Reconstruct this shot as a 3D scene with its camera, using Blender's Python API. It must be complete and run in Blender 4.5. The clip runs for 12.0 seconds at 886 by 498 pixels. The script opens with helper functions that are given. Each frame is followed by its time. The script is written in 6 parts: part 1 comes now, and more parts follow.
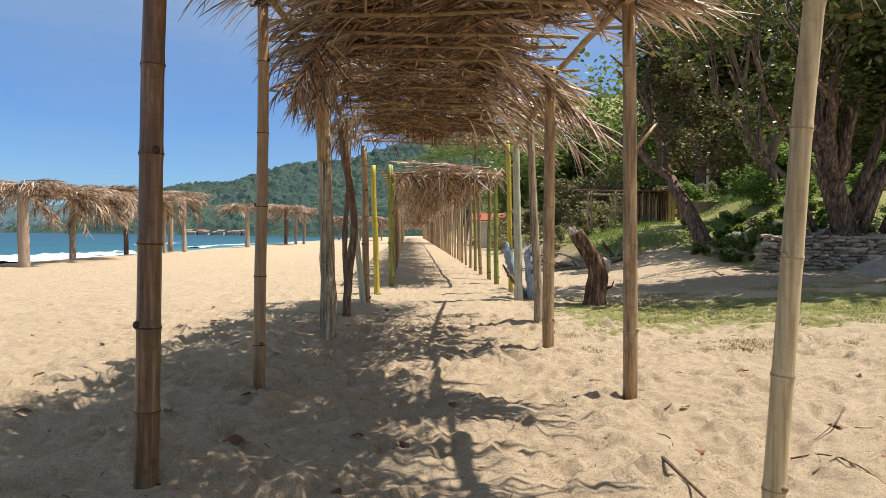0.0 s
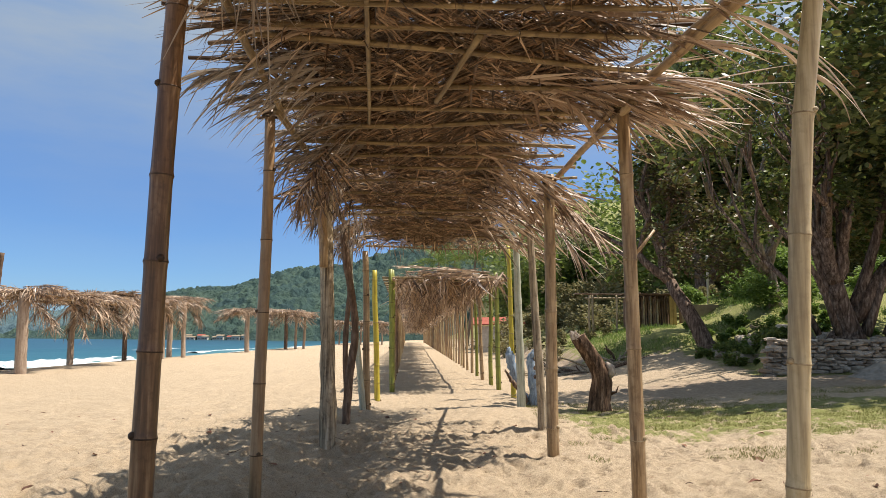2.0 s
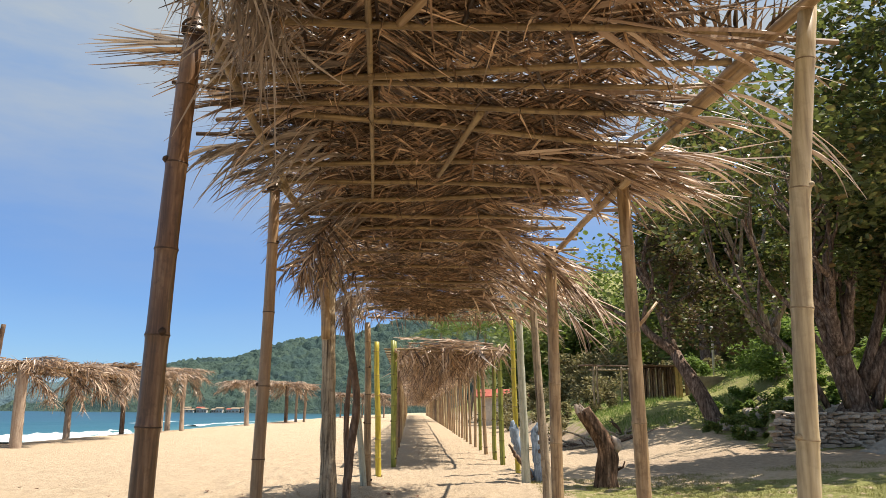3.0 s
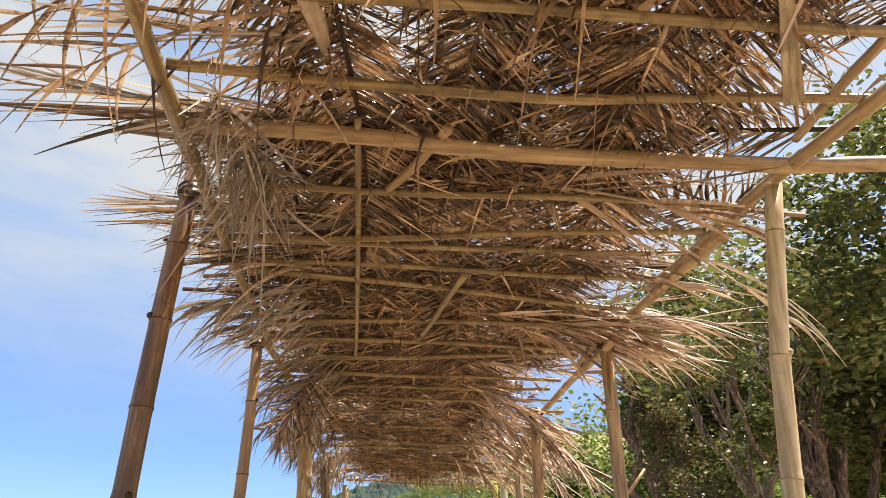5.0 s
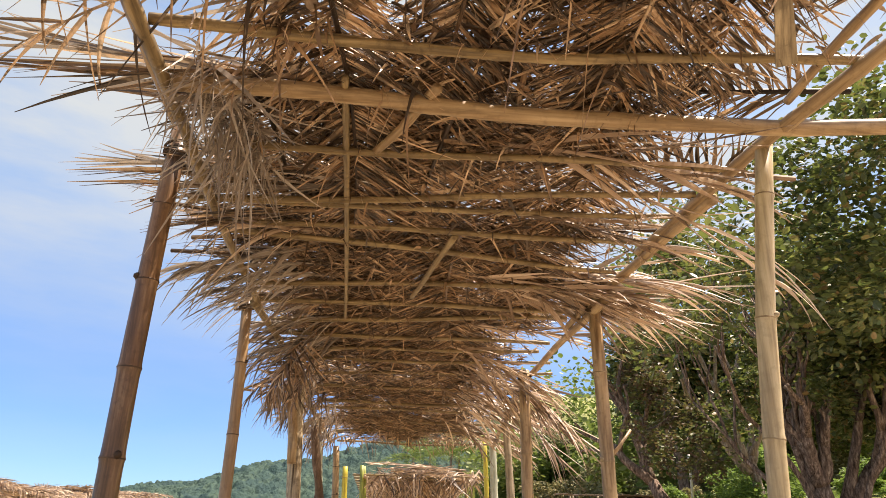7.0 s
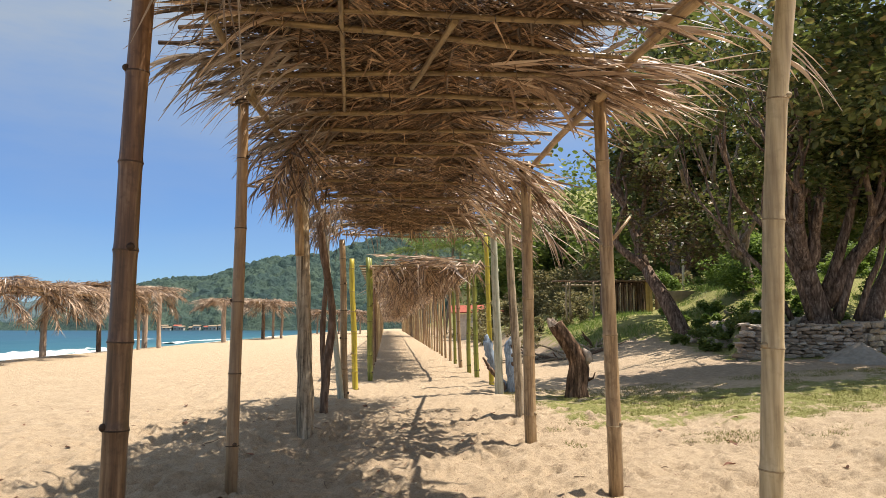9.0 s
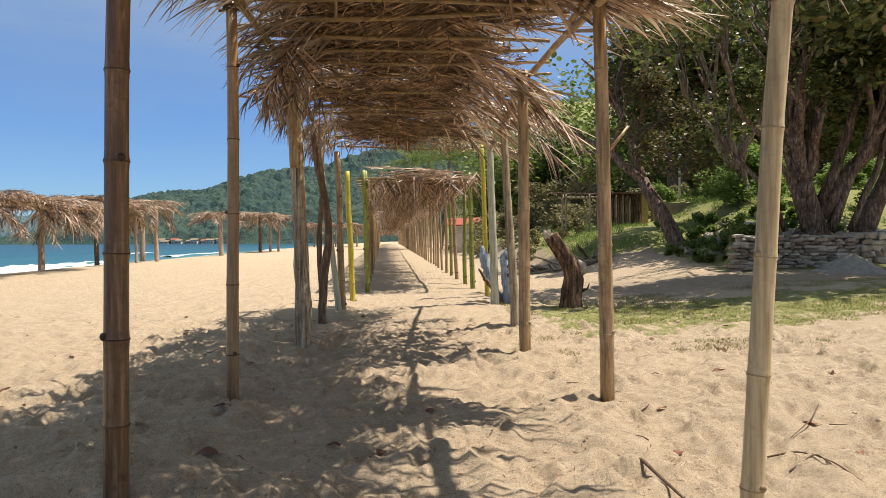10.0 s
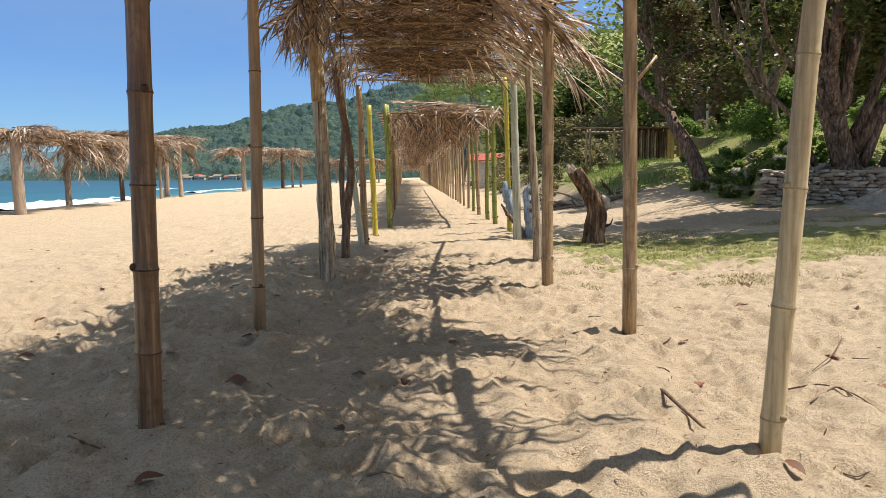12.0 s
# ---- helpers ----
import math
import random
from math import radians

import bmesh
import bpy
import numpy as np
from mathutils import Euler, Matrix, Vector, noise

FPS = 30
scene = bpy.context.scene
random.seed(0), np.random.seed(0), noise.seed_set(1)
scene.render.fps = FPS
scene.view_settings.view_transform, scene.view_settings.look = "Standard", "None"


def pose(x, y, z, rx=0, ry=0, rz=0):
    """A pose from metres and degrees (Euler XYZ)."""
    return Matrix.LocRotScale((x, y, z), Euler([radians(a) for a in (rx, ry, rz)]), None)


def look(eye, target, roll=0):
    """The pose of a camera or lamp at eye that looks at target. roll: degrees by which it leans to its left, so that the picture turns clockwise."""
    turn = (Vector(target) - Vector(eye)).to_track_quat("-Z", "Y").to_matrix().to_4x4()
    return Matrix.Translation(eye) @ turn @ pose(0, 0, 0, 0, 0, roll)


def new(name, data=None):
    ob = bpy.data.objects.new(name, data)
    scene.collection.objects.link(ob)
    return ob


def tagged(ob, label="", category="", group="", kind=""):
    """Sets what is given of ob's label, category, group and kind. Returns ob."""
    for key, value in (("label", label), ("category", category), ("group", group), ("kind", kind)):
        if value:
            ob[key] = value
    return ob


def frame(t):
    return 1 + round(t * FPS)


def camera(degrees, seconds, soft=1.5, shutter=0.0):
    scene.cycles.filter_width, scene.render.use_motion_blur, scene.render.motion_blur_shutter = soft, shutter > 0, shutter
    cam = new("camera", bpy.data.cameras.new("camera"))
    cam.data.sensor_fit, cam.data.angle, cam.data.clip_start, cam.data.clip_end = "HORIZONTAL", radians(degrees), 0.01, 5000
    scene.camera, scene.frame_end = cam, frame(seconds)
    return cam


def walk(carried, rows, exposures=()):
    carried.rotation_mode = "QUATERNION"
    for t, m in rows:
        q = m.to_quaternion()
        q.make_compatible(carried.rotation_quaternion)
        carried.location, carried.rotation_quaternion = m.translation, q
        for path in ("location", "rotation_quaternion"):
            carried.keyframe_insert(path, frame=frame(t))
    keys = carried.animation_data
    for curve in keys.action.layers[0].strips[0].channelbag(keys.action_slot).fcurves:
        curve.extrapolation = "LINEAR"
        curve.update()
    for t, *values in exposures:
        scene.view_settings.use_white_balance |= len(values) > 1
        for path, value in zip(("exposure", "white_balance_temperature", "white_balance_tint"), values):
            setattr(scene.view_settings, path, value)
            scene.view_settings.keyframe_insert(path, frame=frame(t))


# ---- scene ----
cam = camera(61.9, 12.0, 0.85)
PATH = [
    (0, (0.132, 0.265, 1.308), (0.153, 2.264, 1.271), 0.7),
    (0.5, (0.131, 0.266, 1.31), (0.154, 2.266, 1.29), 0.6),
    (1, (0.127, 0.269, 1.31), (0.153, 2.268, 1.344), 0.5),
    (1.5, (0.122, 0.266, 1.318), (0.15, 2.261, 1.451), 0.5),
    (2, (0.124, 0.265, 1.321), (0.14, 2.25, 1.564), 0.5),
    (2.5, (0.125, 0.265, 1.328), (0.132, 2.237, 1.661), 0.6),
    (3, (0.127, 0.251, 1.332), (0.134, 2.204, 1.763), 0.5),
    (3.5, (0.125, 0.243, 1.337), (0.14, 2.17, 1.874), 0.7),
    (5.5, (0.135, 0.22, 1.352), (0.179, 2.013, 2.239), 1.2),
    (6, (0.139, 0.221, 1.35), (0.184, 2.003, 2.258), 1.3),
    (6.5, (0.145, 0.228, 1.349), (0.198, 2.032, 2.21), 1.2),
    (7, (0.147, 0.241, 1.345), (0.213, 2.097, 2.086), 1.1),
    (9, (0.135, 0.293, 1.318), (0.211, 2.28, 1.53), 0.0),
    (9.5, (0.139, 0.297, 1.308), (0.222, 2.294, 1.395), -0.0),
    (10, (0.141, 0.305, 1.305), (0.227, 2.303, 1.282), -0.2),
    (10.5, (0.138, 0.306, 1.3), (0.217, 2.302, 1.204), -0.2),
    (11, (0.137, 0.31, 1.293), (0.203, 2.304, 1.145), -0.2),
    (11.5, (0.137, 0.306, 1.293), (0.184, 2.297, 1.115), -0.2),
    (12, (0.132, 0.306, 1.284), (0.158, 2.296, 1.089), -0.2),
]
walk(cam, [(t, look(eye, target, roll)) for t, eye, target, roll in PATH],
     [(0, 0.54, 6850, 11), (2, 0.54, 6900, 12), (3.5, 0.84, 7300, 14), (5.5, 1.22, 7700, 17), (6.5, 1.22, 7700, 17), (7.2, 1.16, 7700, 17), (9, 0.64, 7250, 14), (10, 0.54, 7000, 12), (10.8, 0.56, 6850, 11), (12, 0.60, 6800, 11)])

# ---------------------------------------------------------------- light
SUN_EL, SUN_AZ = radians(66), math.atan2(1.0, 0.10)
world = bpy.data.worlds.new("sky")
scene.world = world
world.use_nodes = True
wn, wl = world.node_tree.nodes, world.node_tree.links
wn.clear()
w_out = wn.new("ShaderNodeOutputWorld")
w_bg = wn.new("ShaderNodeBackground")
w_sky = wn.new("ShaderNodeTexSky")
w_sky.sky_type = "NISHITA"
w_sky.sun_disc = False
w_sky.sun_elevation, w_sky.sun_rotation = SUN_EL, SUN_AZ
w_sky.altitude, w_sky.air_density, w_sky.dust_density, w_sky.ozone_density = 600.0, 1.0, 0.3, 2.5
w_tc = wn.new("ShaderNodeTexCoord")
w_map = wn.new("ShaderNodeMapping")
w_map.inputs["Scale"].default_value = (1.6, 1.0, 6.0)
w_noise = wn.new("ShaderNodeTexNoise")
w_noise.inputs["Scale"].default_value = 1.7
w_noise.inputs["Detail"].default_value = 7.0
w_noise.inputs["Roughness"].default_value = 0.55
w_ramp = wn.new("ShaderNodeValToRGB")
w_ramp.color_ramp.elements[0].position = 0.30
w_ramp.color_ramp.elements[1].position = 0.58
w_ramp.color_ramp.elements[1].color = (0.9, 0.9, 0.9, 1)
# thin cloud lies high up, over a deep blue band near the sea
w_sep = wn.new("ShaderNodeSeparateXYZ")
w_high = wn.new("ShaderNodeMapRange")
w_high.interpolation_type = "SMOOTHSTEP"
w_high.inputs["From Min"].default_value, w_high.inputs["From Max"].default_value = 0.12, 0.52
w_high.inputs["To Min"].default_value, w_high.inputs["To Max"].default_value = 0.10, 1.0
w_blue = wn.new("ShaderNodeMix")
w_blue.data_type = "RGBA"
w_blue.inputs["A"].default_value = (0.215, 0.37, 0.60, 1)
w_blue.inputs["B"].default_value = (0.74, 0.86, 0.88, 1)
w_tint = wn.new("ShaderNodeMix")
w_tint.data_type, w_tint.blend_type = "RGBA", "MULTIPLY"
w_tint.inputs["Factor"].default_value = 1.0
w_cover = wn.new("ShaderNodeMath")
w_cover.operation = "MULTIPLY"
w_mix = wn.new("ShaderNodeMix")
w_mix.data_type = "RGBA"
w_mix.inputs["B"].default_value = (2.05, 2.38, 2.6, 1)
wl.new(w_tc.outputs["Generated"], w_map.inputs["Vector"])
wl.new(w_tc.outputs["Generated"], w_sep.inputs["Vector"])
wl.new(w_sep.outputs["Z"], w_high.inputs["Value"])
wl.new(w_map.outputs["Vector"], w_noise.inputs["Vector"])
wl.new(w_noise.outputs["Fac"], w_ramp.inputs["Fac"])
wl.new(w_ramp.outputs["Color"], w_cover.inputs[0])
wl.new(w_high.outputs["Result"], w_cover.inputs[1])
wl.new(w_high.outputs["Result"], w_blue.inputs["Factor"])
wl.new(w_sky.outputs["Color"], w_tint.inputs["A"])
wl.new(w_blue.outputs["Result"], w_tint.inputs["B"])
wl.new(w_cover.outputs[0], w_mix.inputs["Factor"])
wl.new(w_tint.outputs["Result"], w_mix.inputs["A"])
wl.new(w_mix.outputs["Result"], w_bg.inputs["Color"])
w_bg.inputs["Strength"].default_value = 0.15
wl.new(w_bg.outputs["Background"], w_out.inputs["Surface"])

sun = new("sun", bpy.data.lights.new("sun", "SUN"))
sun.data.energy, sun.data.angle, sun.data.color = 4.7, radians(0.55), (1.0, 0.965, 0.90)
SUN_DIR = Vector((math.cos(SUN_EL) * math.sin(SUN_AZ), math.cos(SUN_EL) * math.cos(SUN_AZ), math.sin(SUN_EL)))
sun.matrix_world = look(SUN_DIR * 50, (0, 0, 0))


# ---------------------------------------------------------------- materials
class Nodes:
    """A short way to write a node material."""

    def __init__(self, name):
        self.m = bpy.data.materials.new(name)
        self.m.use_nodes = True
        self.t = self.m.node_tree
        self.bsdf = self.t.nodes["Principled BSDF"]
        self.out = self.t.nodes["Material Output"]

    def n(self, kind, **values):
        node = self.t.nodes.new(kind)
        for key, value in values.items():
            node.inputs[key.replace("_", " ")].default_value = value
        return node

    def link(self, a, b):
        self.t.links.new(a, b)

    def coords(self, scale=(1, 1, 1)):
        tc, mp = self.n("ShaderNodeTexCoord"), self.n("ShaderNodeMapping")
        mp.inputs["Scale"].default_value = scale
        self.link(tc.outputs["Object"], mp.inputs["Vector"])
        return mp.outputs["Vector"]

    def noise(self, scale, detail=4.0, rough=0.55, vec=None):
        node = self.n("ShaderNodeTexNoise", Scale=scale, Detail=detail, Roughness=rough)
        self.link(vec if vec is not None else self.coords(), node.inputs["Vector"])
        return node.outputs["Fac"]

    def ramp(self, fac, stops):
        node = self.n("ShaderNodeValToRGB")
        ramp = node.color_ramp
        while len(ramp.elements) < len(stops):
            ramp.elements.new(0.5)
        for e, (p, c) in zip(ramp.elements, stops):
            e.position, e.color = p, (*c, 1)
        self.link(fac, node.inputs["Fac"])
        return node.outputs["Color"]

    def mix(self, fac, a, b, blend="MIX"):
        node = self.n("ShaderNodeMix")
        node.data_type, node.blend_type = "RGBA", blend
        for key, v in (("Factor", fac), ("A", a), ("B", b)):
            if isinstance(v, bpy.types.NodeSocket):
                self.link(v, node.inputs[key])
            else:
                node.inputs[key].default_value = v if key == "Factor" else (*v, 1)
        return node.outputs["Result"]

    def math(self, op, a, b=0.0):
        node = self.n("ShaderNodeMath")
        node.operation = op
        for k, v in enumerate((a, b)):
            if isinstance(v, bpy.types.NodeSocket):
                self.link(v, node.inputs[k])
            else:
                node.inputs[k].default_value = v
        return node.outputs[0]

    def attr(self, name):
        node = self.n("ShaderNodeAttribute")
        node.attribute_name = name
        return node.outputs["Fac"]

    def bump(self, height, strength, distance):
        node = self.n("ShaderNodeBump", Strength=strength, Distance=distance)
        self.link(height, node.inputs["Height"])
        self.link(node.outputs["Normal"], self.bsdf.inputs["Normal"])

    def done(self, color, rough=0.8, spec=0.3):
        if isinstance(color, bpy.types.NodeSocket):
            self.link(color, self.bsdf.inputs["Base Color"])
        else:
            self.bsdf.inputs["Base Color"].default_value = (*color, 1)
        self.bsdf.inputs["Roughness"].default_value = rough
        self.bsdf.inputs["Specular IOR Level"].default_value = spec
        return self.m


def leafy(name, stops, translucent, see=0.35, rough=0.6, spec=0.25, depth_shade=0.0):
    """Thin leaves: a colour for each leaf and each object, and light that comes through them."""
    k = Nodes(name)
    geo, info = k.n("ShaderNodeNewGeometry"), k.n("ShaderNodeObjectInfo")
    r = k.math("FRACT", k.math("ADD", geo.outputs["Random Per Island"], info.outputs["Random"]))
    base = k.ramp(r, stops)
    big = k.noise(2.2, 3)
    col = k.mix(k.math("MULTIPLY", big, 0.22), base, tuple(c * 0.55 for c in stops[0][1]))
    if depth_shade:
        # dark patches painted in where evenly lit thatch lacks shaded depth
        col = k.mix(k.math("MULTIPLY", k.ramp(k.noise(5.5, 4, 0.6), [(0.46, (0, 0, 0)), (0.60, (1, 1, 1))]), depth_shade), col, (0.022, 0.013, 0.008))
    k.done(col, rough, spec)
    tr = k.n("ShaderNodeBsdfTranslucent")
    k.link(k.mix(0.45, base, translucent), tr.inputs["Color"])
    mx = k.n("ShaderNodeMixShader")
    mx.inputs[0].default_value = see
    k.link(k.bsdf.outputs[0], mx.inputs[1])
    k.link(tr.outputs[0], mx.inputs[2])
    k.link(mx.outputs[0], k.out.inputs["Surface"])
    return k.m


def woody(name, dark, mid, light, along=(14, 14, 1.2), scale=3.0, rough=0.55, spec=0.35, bump=0.25, stain=0.5):
    """Wood or bamboo: fine streaks along z, larger stains, a tone for each object."""
    k = Nodes(name)
    streak = k.noise(scale, 5, 0.6, k.coords(along))
    blot = k.noise(2.3, 4, 0.6)
    info = k.n("ShaderNodeObjectInfo")
    c = k.ramp(streak, [(0.3, dark), (0.52, mid), (0.72, light)])
    c = k.mix(k.math("MULTIPLY", k.ramp(blot, [(0.45, (0, 0, 0)), (0.75, (1, 1, 1))]), stain), c, dark)
    fleck = k.noise(17.0, 5, 0.65)
    c = k.mix(k.math("MULTIPLY", k.ramp(fleck, [(0.52, (0, 0, 0)), (0.66, (1, 1, 1))]), stain * 0.9), c, dark)
    c = k.mix(k.math("MULTIPLY", info.outputs["Random"], 0.25), c, tuple(v * 0.6 for v in mid))
    k.bump(streak, bump, 0.01)
    return k.done(c, rough, spec)


def bamboo_mat(name, dark, mid, light, stain=0.5, rough=0.42):
    return woody(name, dark, mid, light, (16, 16, 0.9), 2.2, rough, 0.4, 0.12, stain)


M_BROWN = bamboo_mat("bamboo_brown", (0.055, 0.028, 0.014), (0.190, 0.104, 0.052), (0.38, 0.245, 0.138), 0.55, 0.36)
M_MIDBROWN = bamboo_mat("bamboo_midbrown", (0.18, 0.105, 0.055), (0.34, 0.22, 0.12), (0.46, 0.325, 0.19), 0.4)
M_TAN = bamboo_mat("bamboo_tan", (0.15, 0.09, 0.045), (0.40, 0.275, 0.15), (0.58, 0.43, 0.26), 0.5)
M_PALE = bamboo_mat("bamboo_pale", (0.27, 0.19, 0.10), (0.55, 0.435, 0.25), (0.70, 0.59, 0.38), 0.35)
M_GREEN = bamboo_mat("bamboo_green", (0.10, 0.11, 0.02), (0.23, 0.25, 0.045), (0.36, 0.35, 0.09), 0.4)
M_YELLOW = bamboo_mat("bamboo_yellow", (0.25, 0.20, 0.03), (0.55, 0.44, 0.05), (0.66, 0.56, 0.12), 0.3)
M_PURLIN = bamboo_mat("bamboo_purlin", (0.075, 0.048, 0.024), (0.29, 0.205, 0.10), (0.50, 0.37, 0.19), 0.8)
M_LEG = woody("weathered_pole", (0.24, 0.165, 0.12), (0.48, 0.37, 0.28), (0.62, 0.51, 0.41), (10, 10, 0.9), 2.4, 0.8, 0.2, 0.4)
M_GREY = woody("grey_timber", (0.075, 0.055, 0.038), (0.40, 0.325, 0.225), (0.64, 0.55, 0.41), (14, 14, 0.8), 2.6, 0.85, 0.2, 0.9)
M_LIME = woody("limewashed_timber", (0.27, 0.27, 0.19), (0.52, 0.52, 0.40), (0.68, 0.67, 0.55), (10, 10, 0.9), 2.4, 0.8, 0.2, 0.4)
M_TWIST = woody("dark_branch", (0.06, 0.037, 0.024), (0.19, 0.125, 0.086), (0.36, 0.265, 0.195), (10, 10, 1.4), 2.6, 0.85, 0.2, 0.7)
M_NODE = woody("bamboo_node", (0.02, 0.012, 0.007), (0.08, 0.046, 0.025), (0.20, 0.125, 0.07), (4, 4, 9), 3.0, 0.6, 0.3, 0.3)
M_NODE_PALE = woody("bamboo_node_pale", (0.16, 0.10, 0.05), (0.36, 0.27, 0.15), (0.62, 0.54, 0.38), (4, 4, 9), 3.0, 0.6, 0.3, 0.3)
M_BARK = woody("bark", (0.028, 0.018, 0.012), (0.19, 0.13, 0.098), (0.44, 0.345, 0.27), (7, 7, 1.5), 2.4, 0.9, 0.15, 1.0)
M_BARK_PALE = woody("bark_pale", (0.13, 0.09, 0.066), (0.34, 0.26, 0.195), (0.58, 0.49, 0.40), (6, 6, 1.2), 2.4, 0.9, 0.15, 0.8)
M_STUMP = woody("stump_wood", (0.018, 0.012, 0.008), (0.14, 0.082, 0.050), (0.38, 0.25, 0.165), (7, 7, 1.0), 2.6, 0.9, 0.15, 1.2)
M_CUT = woody("cut_wood", (0.25, 0.19, 0.15), (0.45, 0.37, 0.30), (0.58, 0.50, 0.43), (5, 5, 5), 3.0, 0.9, 0.15, 0.6)
M_BLUE = woody("blue_paint", (0.16, 0.17, 0.18), (0.33, 0.43, 0.54), (0.55, 0.62, 0.68), (14, 14, 1.6), 3.0, 0.85, 0.2, 0.9)
M_TIE = woody("fibre_tie", (0.03, 0.022, 0.015), (0.09, 0.06, 0.04), (0.16, 0.11, 0.07), (6, 6, 6), 4.0, 0.9, 0.1, 0.3)

M_THATCH = leafy("dry_palm", [(0.0, (0.016, 0.009, 0.005)), (0.22, (0.062, 0.033, 0.018)), (0.42, (0.27, 0.160, 0.088)), (0.80, (0.57, 0.37, 0.215)), (1.0, (0.86, 0.64, 0.43))],
                 (0.60, 0.38, 0.20), 0.16, 0.38, 0.6, 0.8)
# darker copy of dry_palm for the upper cover: depth shade put in its colour
M_THATCH_SHADED = leafy("shaded_palm", [(0.0, (0.012, 0.007, 0.005)), (0.4, (0.060, 0.036, 0.022)), (0.75, (0.19, 0.117, 0.072)), (1.0, (0.45, 0.31, 0.20))], (0.50, 0.30, 0.14), 0.12, 0.6, 0.25, 0.6)
M_THATCH_GREY = leafy("grey_palm", [(0.0, (0.16, 0.125, 0.10)), (0.5, (0.36, 0.29, 0.23)), (1.0, (0.50, 0.43, 0.36))], (0.45, 0.36, 0.26), 0.25, 0.5, 0.35)
# bleached leaves, with sunlit warmth put into the colour as well
M_THATCH_SUN = leafy("sunlit_bleached_palm", [(0.0, (0.09, 0.055, 0.036)), (0.35, (0.29, 0.19, 0.125)), (0.7, (0.56, 0.41, 0.295)), (1.0, (0.78, 0.62, 0.47))], (0.55, 0.44, 0.32), 0.15, 0.45, 0.4)
M_LEAF = leafy("broad_leaf", [(0.0, (0.028, 0.036, 0.012)), (0.5, (0.096, 0.118, 0.036)), (0.80, (0.19, 0.20, 0.064)), (1.0, (0.27, 0.15, 0.07))], (0.25, 0.34, 0.07), 0.27, 0.4, 0.45)
M_LEAF_B = leafy("bush_leaf", [(0.0, (0.08, 0.10, 0.028)), (0.5, (0.145, 0.19, 0.048)), (1.0, (0.25, 0.27, 0.08))], (0.22, 0.36, 0.06), 0.3, 0.5, 0.35)
M_LEAF_BRIGHT = leafy("young_leaf", [(0.0, (0.07, 0.10, 0.025)), (0.5, (0.13, 0.21, 0.045)), (1.0, (0.22, 0.30, 0.08))], (0.30, 0.45, 0.08), 0.35, 0.5, 0.3)
M_LEAF_MIX = leafy("mixed_leaf", [(0.0, (0.05, 0.032, 0.02)), (0.35, (0.16, 0.09, 0.06)), (0.6, (0.09, 0.105, 0.035)), (1.0, (0.17, 0.19, 0.06))], (0.22, 0.20, 0.06), 0.25, 0.5, 0.35)
M_LEAF_DRY = leafy("dry_bush_leaf", [(0.0, (0.17, 0.135, 0.075)), (0.5, (0.25, 0.235, 0.11)), (1.0, (0.36, 0.32, 0.16))], (0.25, 0.22, 0.08), 0.25, 0.6, 0.25)
M_PALM = leafy("palm_green", [(0.0, (0.05, 0.09, 0.02)), (0.6, (0.12, 0.19, 0.04)), (1.0, (0.22, 0.28, 0.07))], (0.30, 0.42, 0.08), 0.3, 0.4, 0.4)
M_GRASS = leafy("turf", [(0.0, (0.10, 0.11, 0.03)), (0.5, (0.20, 0.20, 0.06)), (1.0, (0.34, 0.29, 0.12))], (0.30, 0.32, 0.08), 0.3, 0.6, 0.2)
M_LITTER = leafy("fallen_leaf", [(0.0, (0.08, 0.038, 0.022)), (0.5, (0.20, 0.085, 0.05)), (1.0, (0.36, 0.17, 0.10))], (0.3, 0.12, 0.05), 0.1, 0.6, 0.3)


